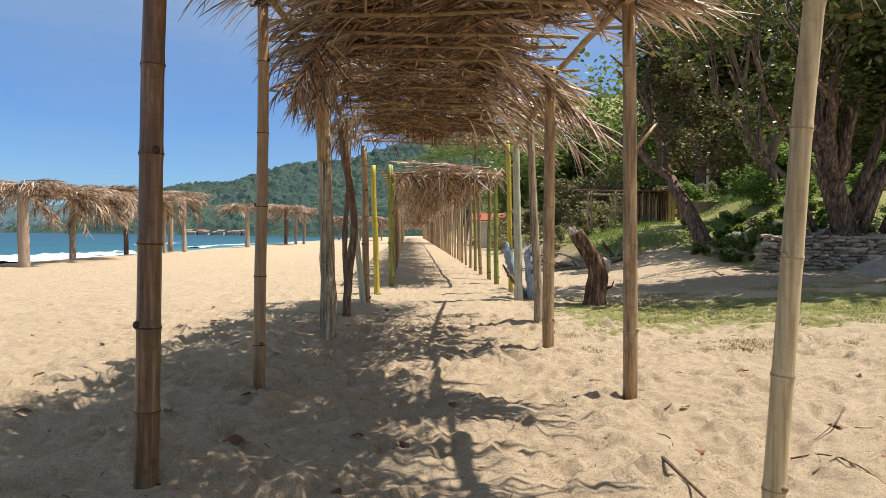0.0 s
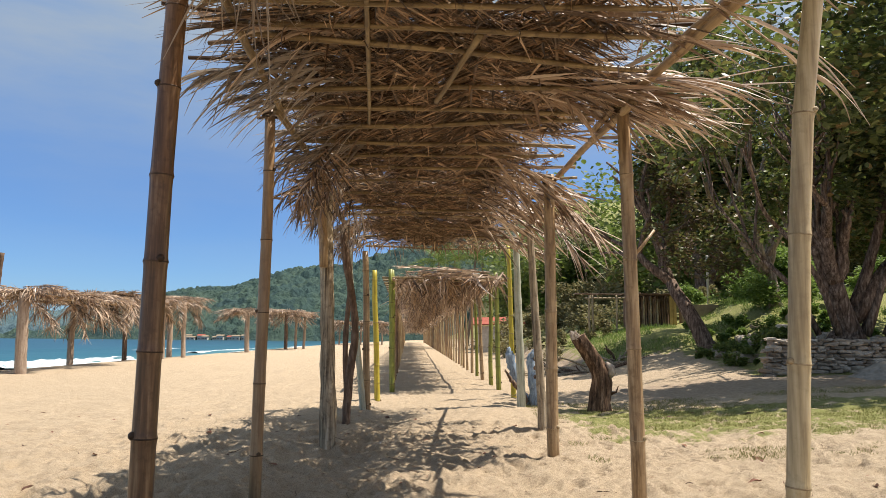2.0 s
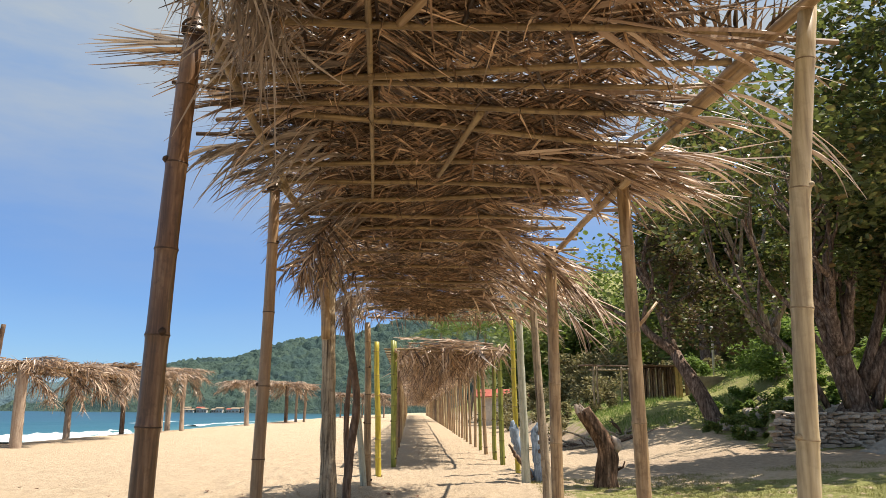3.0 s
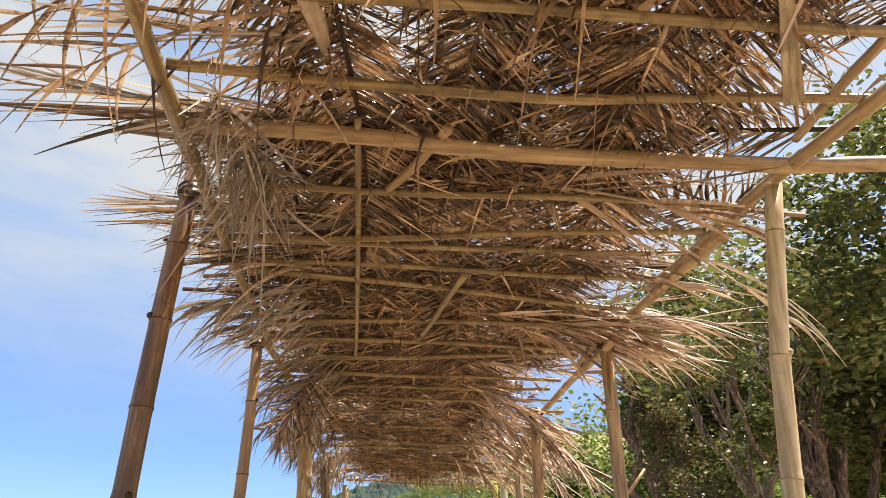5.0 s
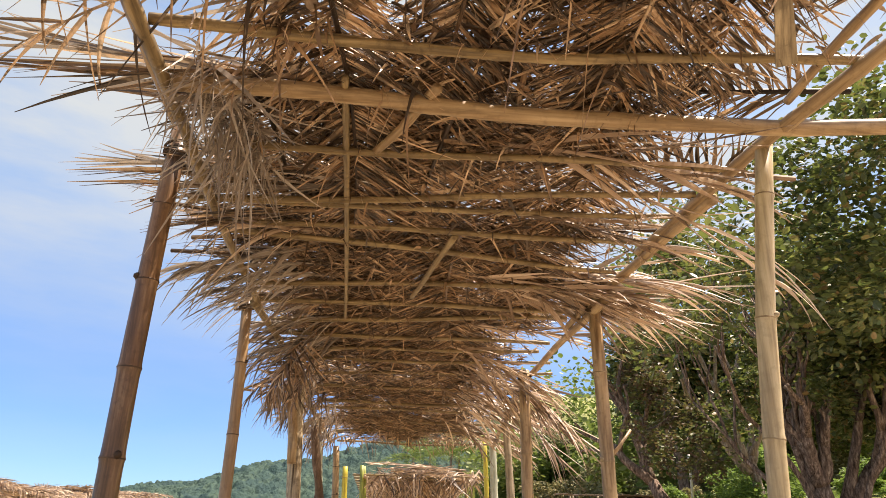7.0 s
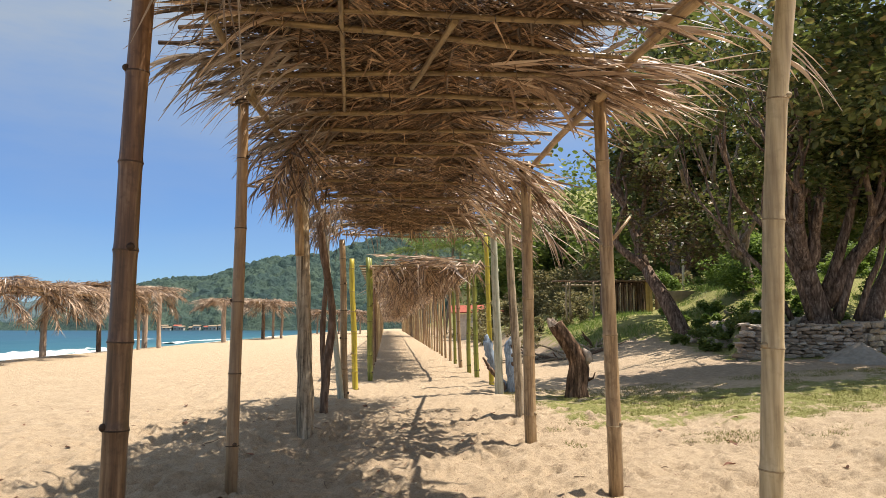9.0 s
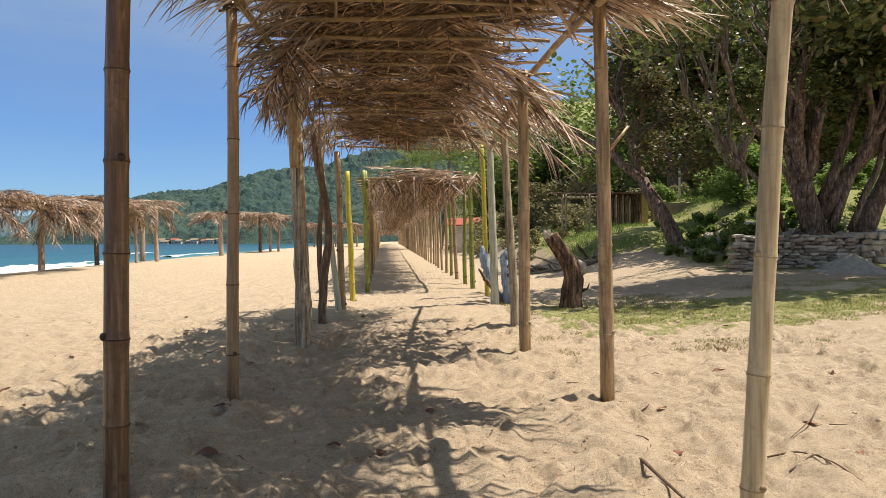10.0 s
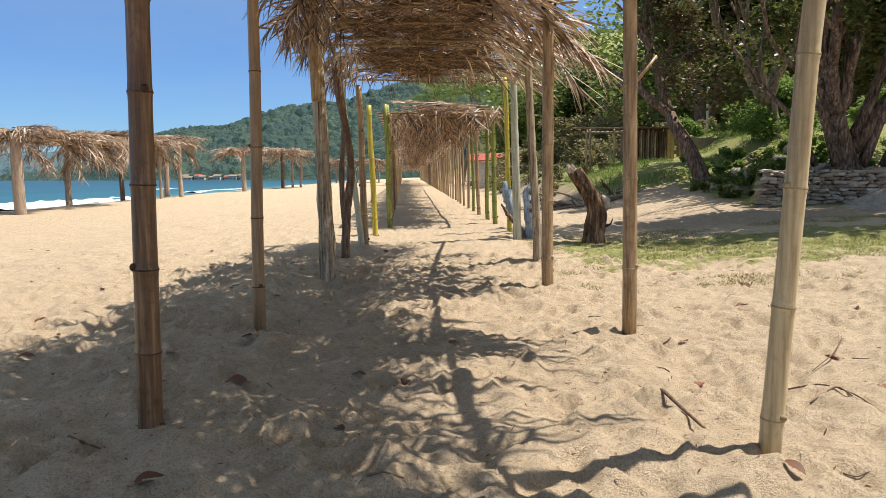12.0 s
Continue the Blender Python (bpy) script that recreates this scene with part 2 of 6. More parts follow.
def ground_material():
    k = Nodes("sand_and_soil")
    fine, mid, big = k.noise(160, 3, 0.7), k.noise(9, 5, 0.6), k.noise(0.9, 4, 0.6)
    grit = k.noise(420, 2, 0.6)
    sand = k.ramp(mid, [(0.3, (0.48, 0.368, 0.25)), (0.55, (0.60, 0.468, 0.32)), (0.75, (0.68, 0.55, 0.40))])
    sand = k.mix(k.math("MULTIPLY", k.ramp(fine, [(0.34, (1, 1, 1)), (0.50, (0, 0, 0))]), 0.75), sand, (0.19, 0.135, 0.09))
    sand = k.mix(k.math("MULTIPLY", k.ramp(grit, [(0.56, (0, 0, 0)), (0.66, (1, 1, 1))]), 0.55), sand, (0.74, 0.63, 0.48))
    sand = k.mix(k.math("MULTIPLY", big, 0.35), sand, (0.47, 0.36, 0.24))
    # the next two noises darken their low spots: relief shade painted into the sand
    coarse = k.noise(75, 3, 0.75)
    sand = k.mix(k.math("MULTIPLY", k.ramp(coarse, [(0.37, (1, 1, 1)), (0.48, (0, 0, 0))]), 0.50), sand, (0.19, 0.135, 0.09))
    pits = k.noise(26, 5, 0.7)
    sand = k.mix(k.math("MULTIPLY", k.ramp(pits, [(0.34, (1, 1, 1)), (0.46, (0, 0, 0))]), 0.34), sand, (0.24, 0.175, 0.115))
    speck = k.n("ShaderNodeTexVoronoi", Scale=5.0)
    k.link(k.coords(), speck.inputs["Vector"])
    sand = k.mix(k.math("MULTIPLY", k.ramp(speck.outputs["Distance"], [(0.035, (1, 1, 1)), (0.06, (0, 0, 0))]), k.ramp(k.noise(0.7, 3), [(0.45, (0, 0, 0)), (0.6, (0.8, 0.8, 0.8))])), sand, (0.14, 0.09, 0.055))
    soil = k.ramp(mid, [(0.3, (0.28, 0.21, 0.15)), (0.7, (0.46, 0.36, 0.26))])
    turf = k.ramp(k.noise(30, 4, 0.7), [(0.28, (0.13, 0.125, 0.045)), (0.5, (0.24, 0.25, 0.085)), (0.72, (0.42, 0.35, 0.18))])
    wet = k.ramp(mid, [(0.3, (0.20, 0.15, 0.10)), (0.7, (0.27, 0.205, 0.14))])
    patch = k.math("ADD", k.attr("grass"), k.math("MULTIPLY", k.math("SUBTRACT", k.noise(2.6, 6, 0.7), 0.5), 2.2))
    c = k.mix(k.ramp(k.attr("soil"), [(0.0, (0, 0, 0)), (1.0, (1, 1, 1))]), sand, soil)
    c = k.mix(k.ramp(patch, [(0.40, (0, 0, 0)), (0.62, (1, 1, 1))]), c, turf)
    c = k.mix(k.attr("wet"), c, wet)
    h = k.math("ADD", k.math("MULTIPLY", mid, 0.8), k.math("ADD", k.math("MULTIPLY", pits, 0.7), k.math("ADD", k.math("MULTIPLY", coarse, 0.5), k.math("MULTIPLY", fine, 0.42))))
    k.bump(h, 0.86, 0.039)
    return k.done(c, 0.95, 0.12)


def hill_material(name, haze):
    """Forested slope: crowns in several greens, darker at their edges, bare patches; haze paints thin sea air into the
    colour.
    """
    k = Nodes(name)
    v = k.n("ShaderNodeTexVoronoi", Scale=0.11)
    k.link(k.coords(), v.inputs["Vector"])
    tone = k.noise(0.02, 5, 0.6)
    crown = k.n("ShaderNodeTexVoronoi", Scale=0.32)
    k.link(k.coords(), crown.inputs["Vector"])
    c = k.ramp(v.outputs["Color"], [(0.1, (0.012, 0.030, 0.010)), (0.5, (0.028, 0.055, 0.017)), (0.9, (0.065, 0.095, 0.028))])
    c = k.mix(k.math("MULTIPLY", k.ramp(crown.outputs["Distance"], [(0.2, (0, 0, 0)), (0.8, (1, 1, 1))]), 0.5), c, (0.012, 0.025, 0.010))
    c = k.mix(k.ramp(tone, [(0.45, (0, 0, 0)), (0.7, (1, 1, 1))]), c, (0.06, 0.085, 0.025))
    # distance haze painted in by tinting the slope grey-blue
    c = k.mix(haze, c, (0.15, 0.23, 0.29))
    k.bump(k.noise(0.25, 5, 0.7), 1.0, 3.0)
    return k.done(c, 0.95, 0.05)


def sea_material():
    k = Nodes("sea_water")
    swell = k.noise(1.0, 6, 0.62, k.coords((0.22, 0.07, 1)))
    near = k.attr("shallow")
    c = k.ramp(near, [(0.0, (0.006, 0.058, 0.092)), (0.5, (0.012, 0.098, 0.125)), (0.85, (0.06, 0.19, 0.185)), (1.0, (0.30, 0.34, 0.30))])
    c = k.mix(k.math("MULTIPLY", k.ramp(swell, [(0.5, (0, 0, 0)), (0.75, (1, 1, 1))]), 0.4), c, (0.02, 0.10, 0.15))
    k.bump(swell, 0.6, 0.6)
    return k.done(c, 0.35, 0.22)


def foam_material():
    k = Nodes("foam")
    f = k.noise(1.2, 6, 0.7)
    return k.done(k.ramp(f, [(0.34, (0.22, 0.33, 0.36)), (0.50, (0.58, 0.63, 0.64)), (0.7, (0.80, 0.82, 0.82))]), 0.85, 0.2)


def stone_material():
    k = Nodes("dry_stone")
    info = k.n("ShaderNodeObjectInfo")
    c = k.ramp(info.outputs["Random"], [(0.0, (0.30, 0.24, 0.18)), (0.5, (0.49, 0.41, 0.325)), (1.0, (0.68, 0.60, 0.50))])
    n = k.noise(11, 6, 0.65)
    c = k.mix(k.math("MULTIPLY", k.ramp(n, [(0.35, (1, 1, 1)), (0.6, (0, 0, 0))]), 0.55), c, (0.12, 0.10, 0.08))
    k.bump(n, 0.7, 0.03)
    return k.done(c, 0.92, 0.15)


def plain(name, a, b, scale=4.0, rough=0.85, bump=0.3):
    k = Nodes(name)
    n = k.noise(scale, 5, 0.6)
    k.bump(n, bump, 0.02)
    return k.done(k.ramp(n, [(0.3, a), (0.7, b)]), rough, 0.2)


M_GROUND, M_SEA, M_FOAM, M_STONE = ground_material(), sea_material(), foam_material(), stone_material()
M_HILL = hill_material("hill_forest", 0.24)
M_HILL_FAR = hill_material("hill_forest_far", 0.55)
M_PLASTER = plain("plaster", (0.45, 0.42, 0.37), (0.66, 0.62, 0.56))
M_REDROOF = plain("red_roof", (0.28, 0.07, 0.05), (0.42, 0.13, 0.09))
M_OCHRE = plain("ochre_plank", (0.30, 0.20, 0.07), (0.48, 0.34, 0.14))
M_GREYSAND = plain("grey_sand", (0.26, 0.225, 0.185), (0.36, 0.32, 0.27), 12)
M_CONCRETE = plain("old_concrete", (0.20, 0.155, 0.105), (0.33, 0.265, 0.19))
M_ROCK = plain("rock", (0.20, 0.15, 0.11), (0.40, 0.31, 0.23), 0.2)


# ---------------------------------------------------------------- mesh helpers
def mesh_of(name, verts, faces, mat, smooth=False):
    me = bpy.data.meshes.new(name)
    me.from_pydata([tuple(v) for v in verts] if not isinstance(verts, np.ndarray) else verts.tolist(), [], faces if isinstance(faces, list) else faces.tolist())
    if smooth:
        me.polygons.foreach_set("use_smooth", [True] * len(me.polygons))
    if mat is not None:
        me.materials.append(mat)
    me.update()
    return me


def part(name, me, parent, label="", m=None, kind=""):
    ob = new(name, me)
    ob.parent = parent
    if m is not None:
        ob.matrix_basis = m
    return tagged(ob, label=label, kind=kind)


def empty(name, at=(0, 0, 0), **tags):
    ob = new(name)
    ob.empty_display_size = 0.1
    ob.location = at
    return tagged(ob, **tags)


class Pile:
    """Collects verts and faces of several shapes into one mesh."""

    def __init__(self):
        self.v, self.f, self.count = [], [], 0

    def add(self, verts, faces):
        self.v.append(np.asarray(verts, float))
        self.f.extend([[i + self.count for i in f] for f in faces])
        self.count += len(verts)
        return self

    def mesh(self, name, mat, smooth=False):
        return mesh_of(name, np.concatenate(self.v), self.f, mat, smooth)


def tube(pts, radii, n=10, cap=True, wobble=0.0, rng=None):
    """A tube along points with a radius at each."""
    pts, radii = np.asarray(pts, float), np.broadcast_to(np.asarray(radii, float), len(pts))
    tan = np.gradient(pts, axis=0)
    tan /= np.linalg.norm(tan, axis=1)[:, None] + 1e-9
    ref = np.array([0, 0, 1.0]) if abs(tan[:, 2]).mean() < 0.7 else np.array([1.0, 0, 0])
    side = np.cross(tan, ref)
    side /= np.linalg.norm(side, axis=1)[:, None] + 1e-9
    up = np.cross(side, tan)
    a = np.linspace(0, 2 * math.pi, n, endpoint=False)
    r = radii[:, None] * np.ones(n)
    if wobble and rng is not None:
        r = r * (1 + wobble * (rng.random((len(pts), n)) - 0.5) * 2)
    v = pts[:, None] + r[..., None] * (np.cos(a)[None, :, None] * side[:, None] + np.sin(a)[None, :, None] * up[:, None])
    faces = [[i * n + j, i * n + (j + 1) % n, (i + 1) * n + (j + 1) % n, (i + 1) * n + j] for i in range(len(pts) - 1) for j in range(n)]
    if cap:
        faces += [list(range(n))[::-1], [(len(pts) - 1) * n + j for j in range(n)]]
    return v.reshape(-1, 3), faces


def bent(a, b, k, bow, rng):
    """k points from a to b on a slightly crooked line."""
    a, b = np.asarray(a, float), np.asarray(b, float)
    s = np.linspace(0, 1, k)[:, None]
    off = np.zeros((k, 3))
    for f in (1, 2, 3):
        off += np.sin(math.pi * f * s) * (rng.random(3) - 0.5) * 2 * bow / f
    return a + (b - a) * s + off


def culm(name, a, b, r, gap, mat, node_mat, parent, rng, bow=0.02, taper=0.85, n=14, nodes=True, label="", branch=None, via=None, knots_at=None):
    """A bamboo post from a to b: swollen nodes, slightly crooked, with a ring mesh at each node."""
    a, b = np.asarray(a, float), np.asarray(b, float)
    length = np.linalg.norm(b - a)
    at, zs, rs = [], [], []
    z = gap * rng.uniform(0.3, 0.8)
    while z < length - 0.04:
        at.append(z)
        z += gap * rng.uniform(0.85, 1.12)
    if knots_at:
        at = [(q - a[2]) * length / (b[2] - a[2]) for q in knots_at]
    line = bent((0, 0, 0), b - a, 40, bow, rng)
    if via is not None:
        pts = np.array([a, *via, b], float) - a
        line = np.stack([np.interp(np.linspace(0, 1, 40), pts[:, 2] / pts[-1, 2], pts[:, c]) for c in range(3)], 1)
        for _ in range(6):
            line[1:-1] = (line[:-2] + 2 * line[1:-1] + line[2:]) / 4
    knots = [0.0]
    for q in at:
        knots += [q - 0.05, q - 0.016, q, q + 0.016, q + 0.05]
    knots += [length]
    knots = np.array(sorted(k for k in knots if 0 <= k <= length))
    place = np.stack([np.interp(knots / length, np.linspace(0, 1, 40), line[:, c]) for c in range(3)], 1)
    rad = r * (1 - (1 - taper) * knots / length)
    for q in at:
        rad = rad * (1 + 0.09 * np.exp(-((knots - q) / 0.012) ** 2) + 0.02 * np.exp(-((knots - q) / 0.05) ** 2))
    v, f = tube(place, rad, n)
    ob = part(name, mesh_of(name, v, f, mat, True), parent, label, Matrix.Translation(a))
    if nodes:
        for q in at:
            c = np.array([np.interp(q / length, np.linspace(0, 1, 40), line[:, k]) for k in range(3)])
            d = (b - a) / length
            rr = r * (1 - (1 - taper) * q / length)
            v, f = tube([c - d * 0.007, c - d * 0.003, c + d * 0.002, c + d * 0.008], [rr * 1.04, rr * 1.115, rr * 1.11, rr * 1.04], n, True)
            part("node_ring", mesh_of("node_ring", v, f, node_mat, True), ob)
        for k, q in enumerate(at[::2]):
            # the scar of a cut side shoot, on alternate sides
            c = np.array([np.interp(q / length, np.linspace(0, 1, 40), line[:, j]) for j in range(3)])
            rr, a = r * (1 - (1 - taper) * q / length), -math.pi / 2 + (-1) ** k * rng.uniform(0.5, 1.4)
            out = np.array([math.cos(a), math.sin(a), 0.25])
            v, f = tube([c + out * rr * 0.8, c + out * rr * 1.12, c + out * (rr * 1.12 + 0.008), c + out * (rr * 1.12 + 0.012)], [rr * 0.42, rr * 0.34, rr * 0.24, rr * 0.1], 9, True, 0.12, rng)
            part("bud_scar", mesh_of("bud_scar", v, f, node_mat, True), ob)
    if branch:
        for q, d, ln in branch:
            c = np.array([np.interp(q / length, np.linspace(0, 1, 40), line[:, k]) for k in range(3)])
            d = np.asarray(d, float) / np.linalg.norm(d)
            v, f = tube([c, c + d * ln * 0.5, c + d * ln + np.array([0, 0, ln * 0.08])], [0.016, 0.013, 0.010], 8)
            part("branch_stub", mesh_of("branch_stub", v, f, mat, True), ob)
    return ob


def strips(roots, dirs, lengths, widths, normals, sag, rng, seg=3, curl=0.3, lift=1.0, fold=0.0):
    """Many narrow pointed leaflets at once, creased along the middle by fold. Returns verts and faces."""
    n = len(roots)
    d = dirs / (np.linalg.norm(dirs, axis=1)[:, None] + 1e-9)
    side = np.cross(d, normals)
    side /= np.linalg.norm(side, axis=1)[:, None] + 1e-9
    prof = np.array([0.55, 1.0, 0.8, 0.45, 0.12])[np.round(np.linspace(0, 4, seg + 1)).astype(int)]
    ts = np.linspace(0, 1, seg + 1)
    bend = (rng.random((n, 3)) - 0.5) * curl * np.array([1, 1, lift])
    across = 3 if fold else 2
    keel = np.cross(side, d) * (fold * widths)[:, None]
    v = np.zeros((n, seg + 1, across, 3))
    for k, t in enumerate(ts):
        c = roots + d * (lengths * t)[:, None] + bend * (lengths * t * t)[:, None]
        c[:, 2] -= sag * lengths * t * t
        w = (widths * prof[k] * 0.5)[:, None] * side
        tw = (rng.random((n, 1)) - 0.5) * 0.6 * t
        w = w + np.cross(d, w) * tw
        v[:, k, 0], v[:, k, -1] = c - w, c + w
        if fold:
            v[:, k, 1] = c + keel * prof[k]
    base = (np.arange(n) * (seg + 1) * across)[:, None]
    quads = [base + np.array([across * k + j, across * k + j + 1, across * (k + 1) + j + 1, across * (k + 1) + j]) for k in range(seg) for j in range(across - 1)]
    return v.reshape(-1, 3), np.concatenate(quads).tolist()


def frond_mesh(name, seed, length, count, leaf, width, mat, droop=0.15, curve=0.0, seg=3, splay=(35, 65), wild=0.25, thick=0.016, sag=(0.05, 0.45), lift=1.0, uneven=9.0, fold=0.0, curl=0.45):
    """A palm frond along +x from its foot: a tapered midrib and two rows of leaflets."""
    rng = np.random.default_rng(seed)
    s = np.linspace(0, 1, 9)
    rib = np.stack([s * length, curve * np.sin(s * math.pi) * length, -droop * s ** 2 * length], 1)
    p = Pile()
    p.add(*tube(rib, thick * (1 - 0.8 * s), 6))
    t = np.clip(np.linspace(0.10, 1.0, count) + (rng.random(count) - 0.5) * 0.02, 0.05, 1)
    for sign in (-1, 1):
        root = np.stack([np.interp(t, s, rib[:, c]) for c in range(3)], 1)
        ang = np.radians(splay[1] + (splay[0] - splay[1]) * t + rng.normal(0, uneven, count))
        d = np.stack([np.cos(ang), sign * np.sin(ang), rng.normal(0.02, wild, count)], 1)
        ln = leaf * (0.45 + 0.75 * np.sin(math.pi * (0.15 + 0.75 * t))) * rng.uniform(0.6, 1.12, count)
        nrm = np.stack([rng.normal(0, 0.5, count), rng.normal(0, 0.5, count), np.ones(count)], 1)
        v, f = strips(root, d, ln, width * rng.uniform(0.6, 1.2, count), nrm, rng.uniform(*sag, count), rng, seg, curl, lift, fold)
        p.add(v, f)
    return p.mesh(name, mat)


# ---------------------------------------------------------------- ground
def smooth(a, b, x):
    t = np.clip((np.asarray(x, float) - a) / (b - a), 0, 1)
    return t * t * (3 - 2 * t)


def lumps(x, y, cell, seed):
    """Smooth value noise between 0 and 1."""
    table = np.random.default_rng(seed).random((256, 256))
    u, v = np.asarray(x, float) / cell + 57.3, np.asarray(y, float) / cell + 31.7
    i, j = np.floor(u).astype(int), np.floor(v).astype(int)
    f, g = u - i, v - j
    f, g = f * f * (3 - 2 * f), g * g * (3 - 2 * g)
    i, j, i1, j1 = i % 256, j % 256, (i + 1) % 256, (j + 1) % 256
    return (table[i, j] * (1 - f) + table[i1, j] * f) * (1 - g) + (table[i, j1] * (1 - f) + table[i1, j1] * f) * g


def land(x, y):
    """The height of the ground, without its small unevenness: beach, bank with the stone wall, slope inland, sea bed."""
    x, y = np.asarray(x, float), np.asarray(y, float)
    z = 0.0045 * np.clip(y, 0, 130)
    z = z + 0.42 * smooth(2.6, 9.5, x) * smooth(2, 14, y)
    step = smooth(18.55, 18.95, y - 1.25 * smooth(11.15, 11.55, x)) * smooth(7.9, 8.6, x - 0.35 * np.clip(y - 18.5, 0, 12))
    gentle = 0.68 * smooth(16.0, 27.0, y) * smooth(4.5, 9.5, x)
    z = z + 0.86 * np.maximum(step, gentle)
    z = z + (0.035 * np.clip(y - 23, 0, 60) + 0.10 * np.clip(x - 10, 0, 60)) * smooth(22, 32, y) * smooth(4, 12, x)
    z = z + 0.20 * np.clip(np.hypot(np.clip(x - 20, 0, None), np.clip(y - 75, 0, None)) - 10, 0, 400) * smooth(15, 60, x)
    z = z + 0.50 * smooth(24, 30, y) * smooth(4.5, 6.2, x) + 0.45 * smooth(11, 13.5, x) * smooth(23, 29, y)
    z = z - 1.5 * smooth(-14.5, -24, x) * (x < 0) - 3 * smooth(-24, -80, x) * (x < 0)
    return z


def spread(lo, hi, step, growth, end):
    mid = list(np.arange(lo, hi + 1e-6, step))
    out, d = [], 0.0
    s = step
    while d < end:
        s = step + growth * d
        d += s
        out.append(d)
    return mid, np.array(out)


def build_ground():
    mx, ox = spread(-4.2, 5.2, 0.032, 0.055, 3200)
    my, oy = spread(1.6, 11.0, 0.032, 0.045, 3200)
    xs = np.concatenate([(-4.2 - ox)[::-1], mx, 5.2 + ox])
    back = (1.6 - np.cumsum(0.1 * 1.35 ** np.arange(32)))[::-1]
    ys = np.concatenate([back, my, 11.0 + oy])
    X, Y = np.meshgrid(xs, ys)
    Z = land(X, Y)
    near = np.exp(-np.hypot(X * 0.6, (Y - 5) * 0.5) / 14)
    Z = Z + near * (0.10 * (lumps(X, Y, 1.5, 3) - 0.5) + 0.085 * (lumps(X, Y, 0.5, 4) - 0.5) + 0.075 * (lumps(X, Y, 0.2, 5) - 0.5) + 0.040 * (lumps(X, Y, 0.1, 6) - 0.5) + 0.032 * (lumps(X, Y, 0.06, 7) - 0.5))
    rng = np.random.default_rng(11)
    for _ in range(950):
        px, py, a = rng.uniform(-4, 5), rng.uniform(1.8, 12), rng.normal(1.4, 0.7)
        sel_x, sel_y = np.abs(xs - px) < 0.5, np.abs(ys - py) < 0.5
        if not sel_x.any() or not sel_y.any():
            continue
        sub = np.ix_(sel_y, sel_x)
        dx, dy = X[sub] - px, Y[sub] - py
        u, v = dx * math.cos(a) + dy * math.sin(a), -dx * math.sin(a) + dy * math.cos(a)
        r = np.hypot(u / 0.15, v / 0.065)
        Z[sub] += rng.uniform(0.5, 1.0) * (-0.048 * np.exp(-r ** 4) + 0.026 * np.exp(-((r - 1.35) / 0.35) ** 2))
    nx, ny = len(xs), len(ys)
    idx = np.arange(nx * ny).reshape(ny, nx)
    q = np.stack([idx[:-1, :-1], idx[:-1, 1:], idx[1:, 1:], idx[1:, :-1]], -1).reshape(-1, 4)
    me = mesh_of("ground", np.stack([X, Y, Z], -1).reshape(-1, 3), q, M_GROUND, True)
    edge = 7.6 + 1.3 * (lumps(X, Y, 3, 8) - 0.5)
    lawn = smooth(edge + 1.0, edge + 3.6, Y) * smooth(1.7, 2.6, X) * (1 - smooth(13.5, 15.0, Y + 0.1 * X))
    verge = smooth(17.4, 18.4, Y) * smooth(7.6, 8.6, X) * 0.75
    far = smooth(24.5, 26.5, Y) * smooth(4.5, 6.5, X)
    grass = np.clip(np.maximum(lawn * 0.70, np.maximum(verge, far * 0.8)), 0, 1)
    soil = smooth(14.2, 15.6, Y) * smooth(2.4, 5.0, X) * (1 - 0.8 * smooth(18.0, 19.2, Y) * (1 - smooth(24, 26, Y)) * (1 - smooth(8, 9, X))) * (1 - smooth(40, 60, Y))
    soil = np.maximum(soil, smooth(40, 80, X))
    wet = smooth(-16.2, -17.5, X) * (X < 0)
    for name, values in (("grass", grass), ("soil", soil), ("wet", wet)):
        me.attributes.new(name, "FLOAT", "POINT").data.foreach_set("value", values.astype(np.float32).ravel())
    ob = new("ground", me)
    tagged(ob, "pale golden beach sand with footprints, turf and soil inland", "ground", kind="structure")
    return xs, ys, Z


GRID = build_ground()


